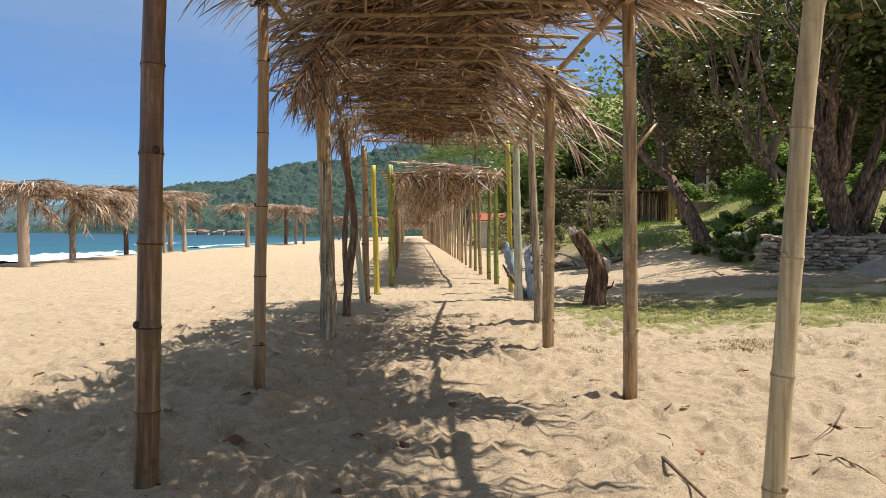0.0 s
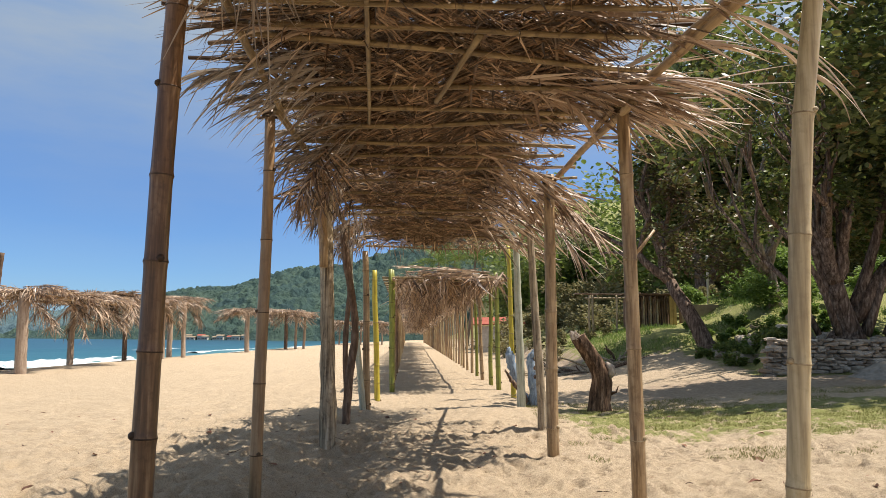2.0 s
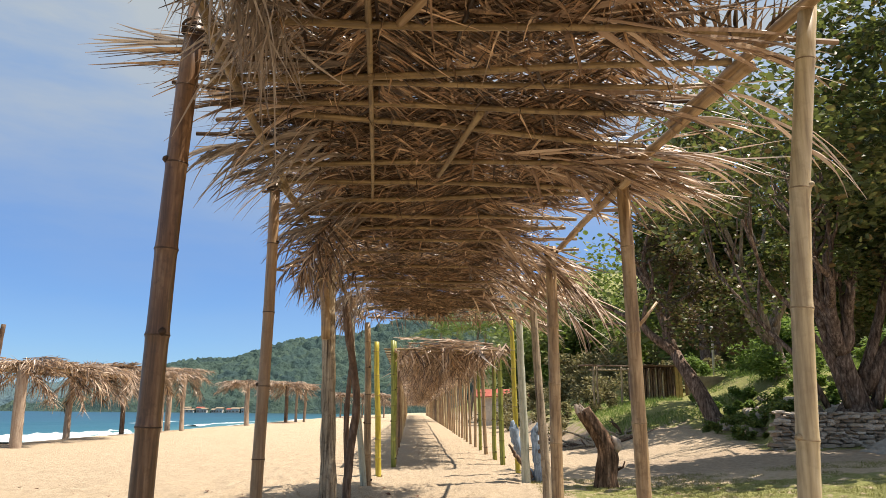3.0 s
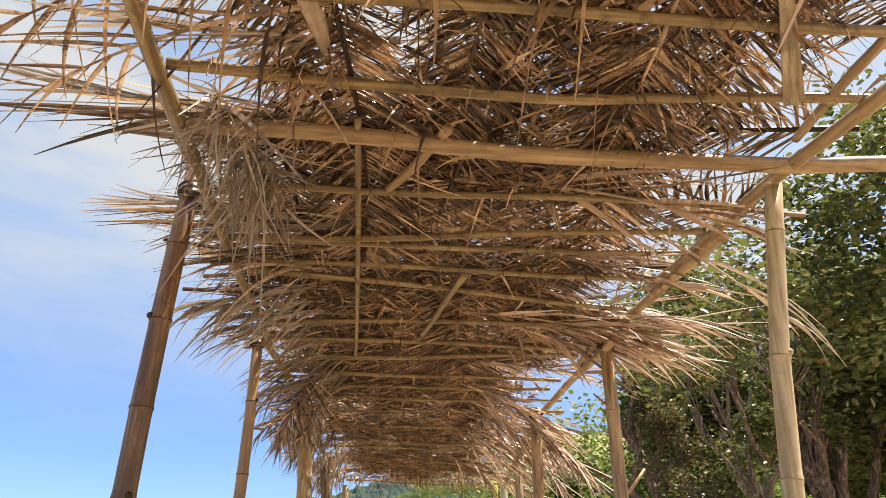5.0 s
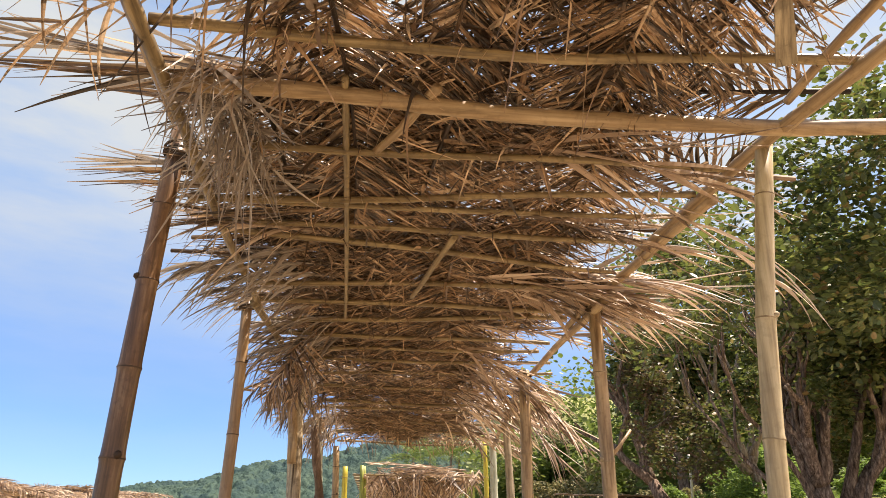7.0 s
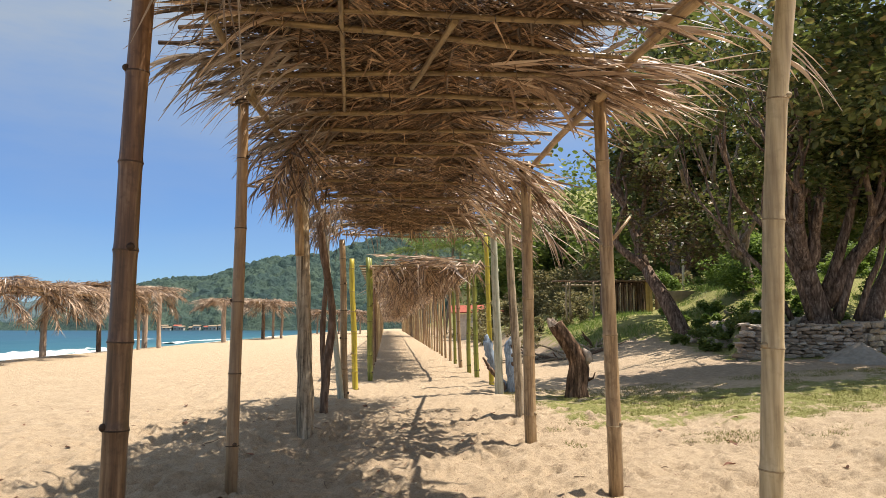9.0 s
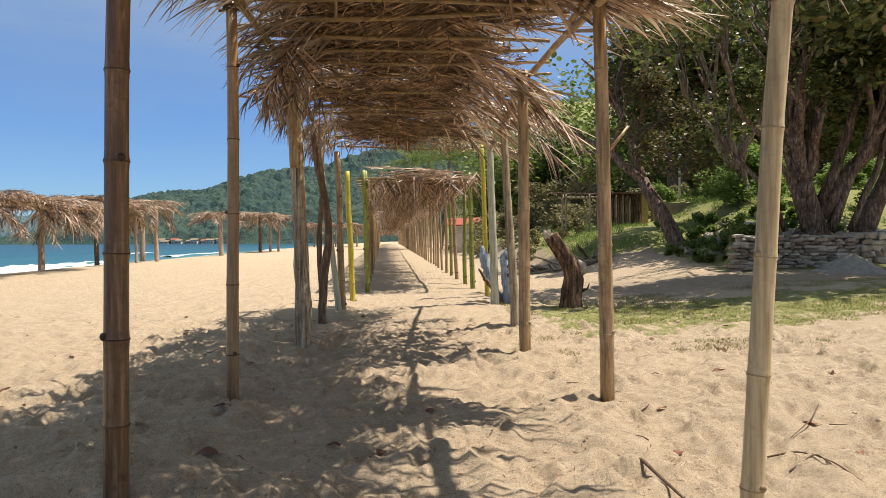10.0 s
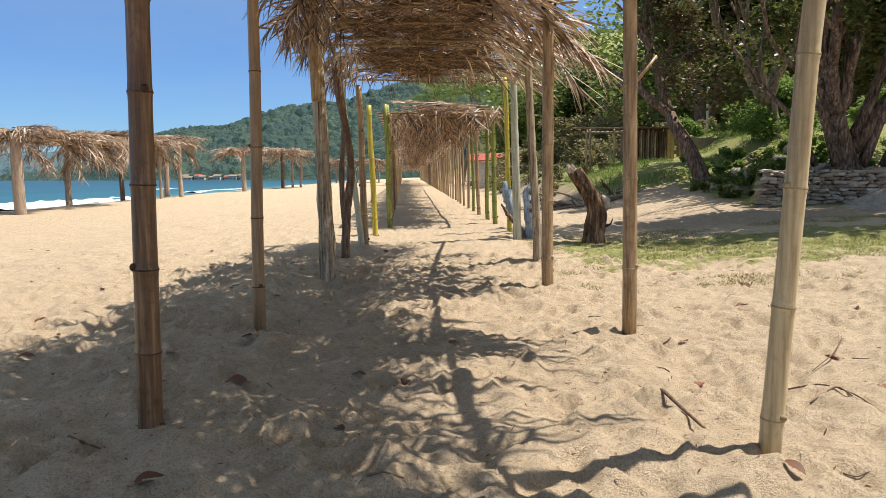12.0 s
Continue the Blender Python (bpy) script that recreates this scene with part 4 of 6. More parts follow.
    laid("frond_stalk", [(-0.35, 2.12, 3.29), (-0.33, 2.30, 3.285), (-0.31, 2.46, 3.29), (-0.30, 2.60, 3.30)], [0.052, 0.045, 0.036, 0.024], 9, M_LEG, sh, "broad cut palm stalk end", 0.06, rng)
    rod("rafter", (-0.20, 3.0, 3.245), (-0.485, 6.6, 3.20), 0.017, M_PURLIN, sh, rng, 0.012)
    rod("rafter", (0.21, 3.05, 3.245), (-0.10, 3.66, 3.24), 0.026, M_TAN, sh, rng, 0.01)
    rod("rafter", (0.385, 4.7, 3.22), (0.105, 5.96, 3.20), 0.022, M_PURLIN, sh, rng, 0.01)
    roof_of_fronds(sh, 1.3, 6.3, thatch_left, thatch_right, under, 5.2, FRONDS, rng, 0.09)
    roof_of_fronds(sh, 6.3, 14.3, thatch_left, thatch_right, under, 3.2, FRONDS, rng, 0.09)
    # neat fronds laid along the roof under the cover, their leaflets in regular rows
    rows = [(-0.27, 2.0, 90), (-0.30, 4.3, 91), (-0.55, 1.3, 80), (-0.62, 3.1, 94), (0.35, 1.3, 96), (0.30, 3.3, 99), (0.05, 5.6, 108), (0.85, 2.2, 84), (0.75, 4.3, 82), (0.60, 3.0, 90), (0.42, 4.8, 88), (0.72, 5.6, 95), (0.80, 3.9, 86), (0.15, 4.2, 84), (1.0, 1.0, 92), (0.88, 0.9, 88), (0.89, 0.5, 78), (1.15, 3.4, 98), (-0.75, 5.2, 84)]
    rows += [(x + rng.normal(0, 0.12), y + rng.uniform(-0.4, 0.4), 90 + rng.normal(0, 9)) for y in (6.0, 7.7, 9.4, 11.1, 11.8) for x in (-0.8, -0.3, 0.2, 0.62)]
    for k, (x, y, a) in enumerate(rows):
        part("palm_frond", FRONDS_THIN[k % 3] if x > 0.9 else FRONDS_NEAT[k % 4], sh, m=pose(x, y, under(y) + 0.022 + 0.007 * (k % 5), rng.normal(0, 3), rng.normal(0, 0.6) + 0.6 * math.sin(radians(a)), a))
    # fans that stand out over the landward beam, drooping further along
    for y in np.arange(3.7, 7.6, 0.65):
        y += rng.uniform(-0.12, 0.12)
        part("palm_frond", FRONDS_END[rng.integers(6)], sh, m=pose(right(y) - 1.10 + rng.uniform(-0.25, 0.12), y, under(y) + 0.04, rng.normal(0, 10), rng.normal(0, 4), rng.normal(-4, 10)))
    for k in range(17):
        y = rng.uniform(5.4, 7.2) if k < 5 else rng.uniform(7.6, 10.2) if k < 13 else rng.uniform(10, 14)
        part("palm_frond", FRONDS_DROOP[k % 6], sh, m=pose(right(y) - 0.85 + rng.uniform(-0.2, 0.12), y, under(y) + 0.04, rng.normal(0, 12), rng.uniform(-4, 8) if k < 5 else rng.uniform(4, 26), rng.normal(-8, 16)))
    for x, y, tip, a in ((1.45, 4.15, 24, -6), (1.05, 5.5, 4, -8), (0.95, 5.75, 8, 6), (1.15, 8.6, 40, -30), (1.1, 8.9, 34, -48), (1.1, 9.3, 46, -20)):
        part("palm_frond", FROND_LONG if y < 5 else FRONDS_DROOP[2], sh, m=pose(x, y, under(y) + 0.03, rng.normal(0, 10), tip, a))
    # bundles of leaflets that stand out over the seaward beam: straight at first, then sickle-shaped, then a grey fringe
    for y, reach in ((2.55, 1.45), (3.06, 1.95), (3.10, 1.75), (3.42, 1.35), (3.98, 1.85), (4.02, 1.6), (4.10, 1.45), (4.30, 1.72), (4.55, 1.5), (4.75, 1.62)):
        part("palm_frond", FRONDS_SIDE[rng.integers(6)], sh, m=pose(-reach + 1.45, y + rng.normal(0, 0.03), under(y) + 0.04, rng.normal(0, 10), rng.normal(0, 3), 180 + rng.normal(0, 5)))
    for y in np.arange(4.9, 8.0, 0.27):
        part("palm_frond", FRONDS_SICKLE[rng.integers(6)], sh, m=pose(-0.50 - 0.05 * (y - 5) + rng.uniform(-0.15, 0.2), y, under(y) + 0.04, rng.normal(0, 14), rng.normal(2, 5), 180 + rng.normal(4, 13)))
    for y in np.concatenate([np.arange(7.4, 9.4, 0.20), np.arange(9.4, 14.2, 0.30)]):
        part("palm_frond", FRONDS_GREY[rng.integers(4)], sh, m=pose(left(y) + rng.uniform(-0.05, 0.30), y, under(y) + 0.04, rng.normal(0, 18), rng.uniform(8, 52) if y < 11 else rng.uniform(4, 24), 180 + rng.normal(0, 22)))
    for k in range(3):
        part("palm_frond", FROND_SPARSE, sh, m=pose(-0.35 + 0.06 * k, 1.85 + 0.24 * k, 3.30, rng.normal(0, 12), rng.uniform(-4, 6), 180 + rng.normal(-12, 12)))
    # fibre lashings where beams meet the posts
    for x, y, z, r in ((-1.19, 3.87, 3.30, 0.062), (-1.295, 6.32, 3.17, 0.052), (1.585, 5.95, 3.12, 0.058), (1.345, 8.19, 3.02, 0.064)):
        for k in range(3):
            a = np.linspace(0, 2 * math.pi, 18)
            ring = np.stack([x + (r + 0.008) * np.cos(a), y + (r + 0.008) * np.sin(a), z + 0.022 * k + 0.014 * np.sin(a + k)], 1)
            v, f = tube(ring, 0.008, 6)
            part("lashing", mesh_of("lashing", v, f, M_TIE, True), sh, "dark fibre lashing")
    p = Pile()
    p.add(*tangle(0.05, 1.15, 2.0, 5.2, under, 900, rng))
    p.add(*tangle(1.1, 1.7, 2.0, 7.0, under, 260, rng))
    p.add(*tangle(1.0, 1.4, 7.0, 14.2, under, 330, rng))
    p.add(*tangle(-0.75, 0.1, 4.9, 6.5, under, 380, rng))
    p.add(*tangle(-0.6, 0.05, 2.0, 5.0, under, 150, rng))
    p.add(*tangle(-1.0, 1.10, 5.2, 8.0, under, 1400, rng, (0.08, 0.24), 0.008, 0.10))
    p.add(*tangle(-1.0, 1.10, 7.6, 14.3, under, 3400, rng, (0.08, 0.24), -0.03, 0.08))
    p.add(*strands(-1.0, 1.4, 5.0, 8, 3.22, 80, 0.14, 0.020, rng, 0.9))
    p.add(*strands(-1.1, 1.45, 13.7, 14.5, 3.10, 240, 0.22, 0.024, rng, 0.8))
    p.add(*strands(-1.0, 1.4, 8.0, 14, 3.14, 200, 0.14, 0.022, rng, 0.9))
    for pts, r in near:
        for a, c in zip(pts, pts[1:]):
            p.add(*curls(a, c, 3.26 - 0.010 * (a[1] - 3), int(15 * math.hypot(c[0] - a[0], c[1] - a[1])), 0.11, 0.018, rng))
    for x, y, n in ((-0.42, 2.75, 34), (-0.30, 2.25, 16), (0.62, 2.25, 22), (0.05, 2.2, 20), (1.45, 2.25, 18), (0.05, 3.1, 18), (-0.55, 3.05, 16), (0.9, 2.8, 12), (1.2, 3.2, 10), (0.5, 3.65, 12)):
        p.add(*curls((x - 0.10, y), (x + 0.10, y), 3.29, n, 0.24, 0.022, rng))
    part("loose_thatch", p.mesh("loose_thatch", M_THATCH), sh, "dry curled leaf tips hanging under the roof", kind="stuff")
    p = Pile()
    p.add(*strands(-1.02, -0.62, 2.95, 4.0, 3.24, 170, 0.30, 0.014, rng, 0.7))
    p.add(*curls((-0.80, 2.95), (-0.76, 3.9), 3.26, 200, 0.30, 0.022, rng))
    part("grey_thatch", p.mesh("grey_thatch", M_THATCH_GREY), sh, "curled grey leaf strands hanging at the roof edge", kind="stuff")
    return sh


build_near_shelter()


def build_far_shelter(y0, y1, seed, posts, label):
    rng = np.random.default_rng(seed)
    sh = empty("thatched_shelter", (0, y0, 0), label=label, category="shelter", group="thatched shelters in a row")
    left = lambda y: -0.92 - 0.040 * (y + y0 - 18.3)
    right = lambda y: 1.70 - 0.030 * (y + y0 - 18.9)
    height = lambda y: 2.76 + 0.0045 * y
    ln = y1 - y0
    for side, y, mat, r in posts:
        x = (left if side < 0 else right)(y - y0)
        g = float(land(x, y))
        culm("post", (x, y - y0, g - 0.1), (x - 0.08 + rng.normal(0, 0.04), y - y0 + rng.normal(0, 0.05), height(0) + 0.18 + 0.0045 * y), r, 0.42, mat, M_NODE, sh, rng, 0.02, n=10, nodes=y < 26)
    for edge in (left, right):
        rod("side_beam", (edge(0), -0.2, height(0)), (edge(ln), ln, height(ln)), 0.035, M_TAN, sh, rng, 0.02)
    for y in np.arange(0.0, ln, 0.9 if y0 < 30 else 2.0):
        rod("purlin", (left(y) - 0.3, y, height(y) + 0.05), (right(y) + 0.25, y, height(y) + 0.05), 0.026, M_PURLIN, sh, rng, 0.02, n=6)
    n = int(ln * (8 if y0 < 30 else 6 if y0 < 90 else 3))
    for k in range(n):
        y = (k + rng.random()) / n * ln
        side = k % 3
        a = 180 + rng.normal(0, 30) if side == 0 else rng.normal(0, 30) if side == 1 else rng.uniform(0, 360)
        x = left(y) + 2.35 if side == 0 else right(y) - 2.35 if side == 1 else (left(y) + right(y)) / 2 - math.cos(radians(a))
        part("palm_frond", FRONDS_FAR[k % 6] if rng.random() < 0.4 else FRONDS_FAR_BROWN[k % 4], sh, m=pose(x, y, height(y) + 0.12 + rng.uniform(-0.02, 0.12), rng.normal(0, 5), rng.normal(0, 2.5), a))
    # fringe that hangs over the ends and into the passage
    p = Pile()
    rows = np.arange(0.0, ln, 1.4 if y0 < 30 else 2.5)
    q = Pile()
    for y in rows:
        for k in range(26 if y0 < 30 else 14):
            x, c = rng.uniform(left(y), right(y)), 5 if y0 < 30 else 4
            root = np.array([x, y + rng.uniform(-0.3, 0.3), height(y) + 0.09]) + rng.normal(0, 0.05, (c, 3))
            d = np.array([rng.normal(0, 0.7), rng.normal(-0.2, 0.6), -0.75]) + rng.normal(0, 0.30, (c, 3))
            (p if rng.random() < 0.35 else q).add(*strips(root, d, rng.uniform(0.25, 0.75, c), rng.uniform(0.03, 0.055, c), rng.normal(0, 1, (c, 3)), rng.uniform(0, 0.4, c), rng, 3, 0.6))
    part("fringe", q.mesh("fringe", M_THATCH), sh, "dark ragged palm leaves hanging into the passage", kind="stuff")
    part("fringe", p.mesh("fringe", M_THATCH_SUN), sh, "ragged dry palm fringe hanging into the passage", kind="stuff")
    return sh


G_, B_, T_ = M_GREEN, M_BROWN, M_TAN
first = [(-1, 18.3, G_, 0.062), (-1, 18.55, G_, 0.055), (-1, 19.3, T_, 0.06), (-1, 22.5, T_, 0.05), (-1, 27, B_, 0.05), (-1, 31, T_, 0.05), (1, 18.92, G_, 0.065), (1, 20.76, G_, 0.06), (1, 23.31, T_, 0.06), (1, 25.38, G_, 0.055), (1, 27.43, T_, 0.055),
         (1, 29.8, T_, 0.05), (1, 32.0, T_, 0.05)]
build_far_shelter(18.3, 33.0, 31, first, "thatched shelter on green and tan bamboo posts")
rng_ = np.random.default_rng(77)
for k, (a, b) in enumerate(((33.2, 50.0), (50.3, 68.0), (68.3, 92.0), (92.4, 124.0), (124.4, 165.0))):
    row = [(s, y + rng_.normal(0, 0.15), (T_, M_MIDBROWN, M_PALE)[int(rng_.integers(3))], 0.05) for s in (-1, 1) for y in np.arange(a + 0.3, b, 2.1 if a < 90 else 3.4)]
    build_far_shelter(a, b, 32 + k, row, "distant thatched shelter on brown bamboo posts")


FRONDS_SHADE = [frond_mesh("palm_frond", 440 + k, 1.8, 26, 0.62, 0.045, (M_THATCH_SUN, M_THATCH, M_THATCH_SUN)[k % 3], 0.14, 0.05 * (k % 3 - 1), 4, (20, 55), 0.10, 0.02, (0.10, 0.70), 0.6, 8.0) for k in range(6)]


def build_palapa(x, y, wide, deep, height, legs, seed, label, hang=1.0):
    """A beach shade: a few posts, a low roof of fronds that arch outwards and hang in clumps; returns its Empty."""
    rng = np.random.default_rng(seed)
    g = float(land(x, y))
    ob = empty("beach_shade", (x, y, g), label=label, category="beach shade", group="beach shades along the shore")
    for lx, ly, mat, r in legs:
        k = 12
        v, f = tube(bent((0, 0, -0.3), (rng.normal(0, 0.06), rng.normal(0, 0.06), height + 0.05), k, 0.03, rng), np.linspace(r, r * 0.85, k), 10, True, 0.05, rng)
        part("post", mesh_of("post", v, f, mat, True), ob, m=Matrix.Translation((lx, ly, 0)))
    for s in (-1, 1):
        rod("beam", (s * wide * 0.4, -deep / 2, height), (s * wide * 0.4, deep / 2, height), 0.045, M_TAN, ob, rng)
    for t in np.arange(-deep / 2, deep / 2 + 0.1, 0.8):
        rod("purlin", (-wide / 2, t, height + 0.06), (wide / 2, t, height + 0.06), 0.03, M_TAN, ob, rng, n=6)
    # the flat middle, then the arching rows round the edge
    for k in range(int(wide * deep * 1.6)):
        a = rng.uniform(0, 360)
        px, py = rng.uniform(-wide / 2, wide / 2), rng.uniform(-deep / 2, deep / 2)
        part("palm_frond", FRONDS_FAR[k % 6] if k % 5 < 3 else FRONDS_FAR_BROWN[k % 4], ob, m=pose(px - 1.1 * math.cos(radians(a)), py - 1.1 * math.sin(radians(a)), height + 0.14 + rng.uniform(0, 0.12), rng.normal(0, 6), rng.normal(0, 3), a))
    for way, span in ((0, deep), (180, deep), (90, wide), (270, wide)):
        for k in range(int(span * 2.7) + 2):
            t = rng.uniform(-0.5, 0.5) * (span + 0.4)
            back = (wide if span == deep else deep) / 2 - rng.uniform(0.75, 1.25)
            c, d = math.cos(radians(way)), math.sin(radians(way))
            clump = rng.random() < 0.30
            part("palm_frond", FRONDS_SHADE[rng.integers(6)], ob, m=pose(c * back - d * t, d * back + c * t, height + 0.16 + rng.uniform(0, 0.20), rng.normal(0, 14), (rng.uniform(26, 50) if clump else rng.uniform(-6, 9)) * hang, way + rng.normal(0, 22)))
    p = Pile()
    for k in range(int(3 * (wide + deep))):
        t, c = rng.random(), 6
        sx, sy, ex, ey = ((-1, -1, 1, -1), (-1, 1, 1, 1), (-1, -1, -1, 1), (1, -1, 1, 1))[k % 4]
        root = np.array([(sx + (ex - sx) * t) * (wide / 2 + 0.3), (sy + (ey - sy) * t) * (deep / 2 + 0.3), height + 0.12]) + rng.normal(0, 0.07, (c, 3))
        d = root * np.array([0.12, 0.12, 0]) + rng.normal(0, 0.30, 3) + rng.normal(0, 0.16, (c, 3)) + np.array([0, 0, -0.7])
        p.add(*strips(root, d, rng.uniform(0.2, 0.5) * rng.uniform(0.6, 1.6, c), rng.uniform(0.03, 0.05, c), rng.normal(0, 1, (c, 3)), rng.uniform(0, 0.3, c), rng, 3, 0.4))
    part("fringe", p.mesh("fringe", M_THATCH), ob, "dark drooping dry leaf fringe", kind="stuff")
    return ob


build_palapa(-14.4, 28.4, 2.6, 7.6, 2.52, [(1.2, -4.0, M_LEG, 0.19), (-1.2, 4.1, M_LEG, 0.14)], 51, "thatched beach shade with a drooping palm roof on thick posts")
build_palapa(-15.5, 37.2, 2.6, 4.6, 2.95, [(-0.06, 0.75, M_TWIST, 0.12)], 52, "thatched beach shade on a dark crooked post")
build_palapa(-15.2, 42.6, 2.0, 4.2, 3.10, [(1.0, -3.1, M_LEG, 0.08), (1.15, -0.35, M_LEG, 0.13), (-0.8, 2.9, M_LEG, 0.17)], 53, "thatched beach shade on three pale posts", 1.25)
build_palapa(-14.4, 55.6, 1.6, 1.8, 2.90, [(0.6, -0.3, M_LEG, 0.19)], 54, "distant thatched beach shade on one post by the water", 0.4)
build_palapa(-13.3, 67.8, 2.6, 6.4, 3.15, [(-0.15, -0.2, M_TWIST, 0.17), (0.25, 2.4, M_LEG, 0.13), (0.9, 3.0, M_LEG, 0.13)], 55, "distant thatched beach shade by the water", 0.8)
corner = build_palapa(-14.1, 18.6, 3.2, 3.6, 2.46, [(-1.0, -1.0, M_LEG, 0.13), (-1.0, 1.2, M_LEG, 0.1)], 56, "thatched beach shade with a pole standing over its roof", 0.6)
rod("pole", (3.30, 0.0, 1.7), (3.42, 0.0, 3.28), 0.07, M_TWIST, corner, np.random.default_rng(58))
build_palapa(-10.5, 105.0, 7.0, 8.0, 2.9, [(-3, 0, M_LEG, 0.12), (0, 0, M_LEG, 0.12), (3, 0, M_LEG, 0.12)], 57, "distant thatched beach shade at the end of the beach")


# ---------------------------------------------------------------- trees and bushes
def leaves(centres, spreads, count, size, rng, flat=0.55):
    """Broad leaves scattered in clumps: folded, pointed ovals."""
    which = rng.integers(len(centres), size=count)
    d = rng.normal(0, 1, (count, 3))
    d /= np.linalg.norm(d, axis=1)[:, None]
    rad = rng.random(count) ** 0.45
    c = np.asarray(centres)[which] + d * rad[:, None] * np.asarray(spreads)[which]
    out = d + rng.normal(0, 0.6, (count, 3))
    out[:, 2] = out[:, 2] * 0.5 - 0.1
    out /= np.linalg.norm(out, axis=1)[:, None]
    nrm = np.stack([rng.normal(0, flat, count), rng.normal(0, flat, count), np.ones(count)], 1)
    side = np.cross(out, nrm)
    side /= np.linalg.norm(side, axis=1)[:, None]
    s = (size * rng.uniform(0.6, 1.25, count))[:, None]
    up = np.cross(side, out)
    fold = up * s * 0.07
    v = np.stack([c, c + out * s * 0.28 + side * s * 0.30 + fold, c + out * s * 0.72 + side * s * 0.30 + fold, c + out * s, c + out * s * 0.72 - side * s * 0.30 + fold, c + out * s * 0.28 - side * s * 0.30 + fold], 1)
    i = (np.arange(count) * 6)[:, None]
    f = np.concatenate([i + np.array([0, 1, 2, 3]), i + np.array([0, 3, 4, 5])])
    return v.reshape(-1, 3), f.tolist()


def limb(a, d, ln, r, depth, rng, out, tips, up=0.15, spread=0.65):
    """Grows a limb with its branches; collects tubes and the places of the leaf clumps."""
    k = 7
    pts, dirn = [np.array(a, float)], np.array(d, float)
    for _ in range(k - 1):
        dirn = dirn + rng.normal(0, 0.13, 3) + np.array([0, 0, up * 0.25])
        dirn /= np.linalg.norm(dirn)
        pts.append(pts[-1] + dirn * ln / (k - 1))
    out.append(tube(pts, np.linspace(r, r * 0.62, k), 9 if depth > 1 else 6, True, 0.05, rng))
    if depth == 0:
        tips.append(pts[-1])
        tips.append(pts[-3])
        return
    for _ in range(3 if depth > 1 else 2):
        nd = dirn + rng.normal(0, spread, 3) + np.array([0, 0, up])
        nd /= np.linalg.norm(nd)
        limb(pts[-1 - int(rng.integers(2))], nd, ln * rng.uniform(0.6, 0.85), r * 0.58, depth - 1, rng, out, tips, up, spread)
    if depth == 1:
        tips.append(pts[-1])


def build_tree(name, base, stems, leaf_count, leaf_size, clump, seed, label, bark, leaf_mat, extra=(), depth=3, up=0.15, spread=0.65):
    """stems: (start offset, direction, length, radius). extra: further clumps of the crown."""
    rng = np.random.default_rng(seed)
    ob = empty(name, base, label=label, category="tree")
    p, tips = Pile(), []
    for off, d, ln, r in stems:
        out = []
        d = np.array(d, float)
        limb(np.array(off, float), d / np.linalg.norm(d), ln, r, depth, rng, out, tips, up, spread)
        for v, f in out:
            p.add(v, f)
    # root flare
    r0 = max(s[3] for s in stems)
    p.add(*tube([(0, 0, -0.3), (0, 0, 0.0), (0, 0, 0.18), (0, 0, 0.35)], [r0 * 1.5, r0 * 1.3, r0 * 1.02, r0 * 0.5], 14, True, 0.12, rng))
    part("trunk", p.mesh("trunk", bark, True), ob, "")
    tips = np.array(tips)
    tips = tips[under_outline(tips[:, 0] + base[0], tips[:, 1] + base[1], tips[:, 2] + base[2])]
    centres = np.concatenate([tips, np.array(extra) - np.array(base)])
    v, f = leaves(centres, np.tile(np.array(clump, float), (len(centres), 1)) * rng.uniform(0.6, 1.2, (len(centres), 1)), leaf_count, leaf_size, rng)
    part("crown", mesh_of("crown", v, f, leaf_mat), ob, "")
    return ob


def under_outline(x, y, z):
    """The crowns on the bank rise from the passage towards the slope."""
    s = 21.0 / np.maximum(y, 8.0)
    glade = (y > 18.6) & (y < 23.2) & (x < 11.5)
    return (x * s > 6.2) & (1.3 + (z - 1.3) * s < 9.0 + 1.15 * (x * s - 6.0)) & ~glade


def cloud(rng, count, lo, hi):
    """Clump centres in a box, cut off by the crowns' rising outline."""
    c = np.stack([rng.uniform(a, b, count * 5) for a, b in zip(lo, hi)], 1)
    return c[under_outline(c[:, 0], c[:, 1], c[:, 2])][:count]


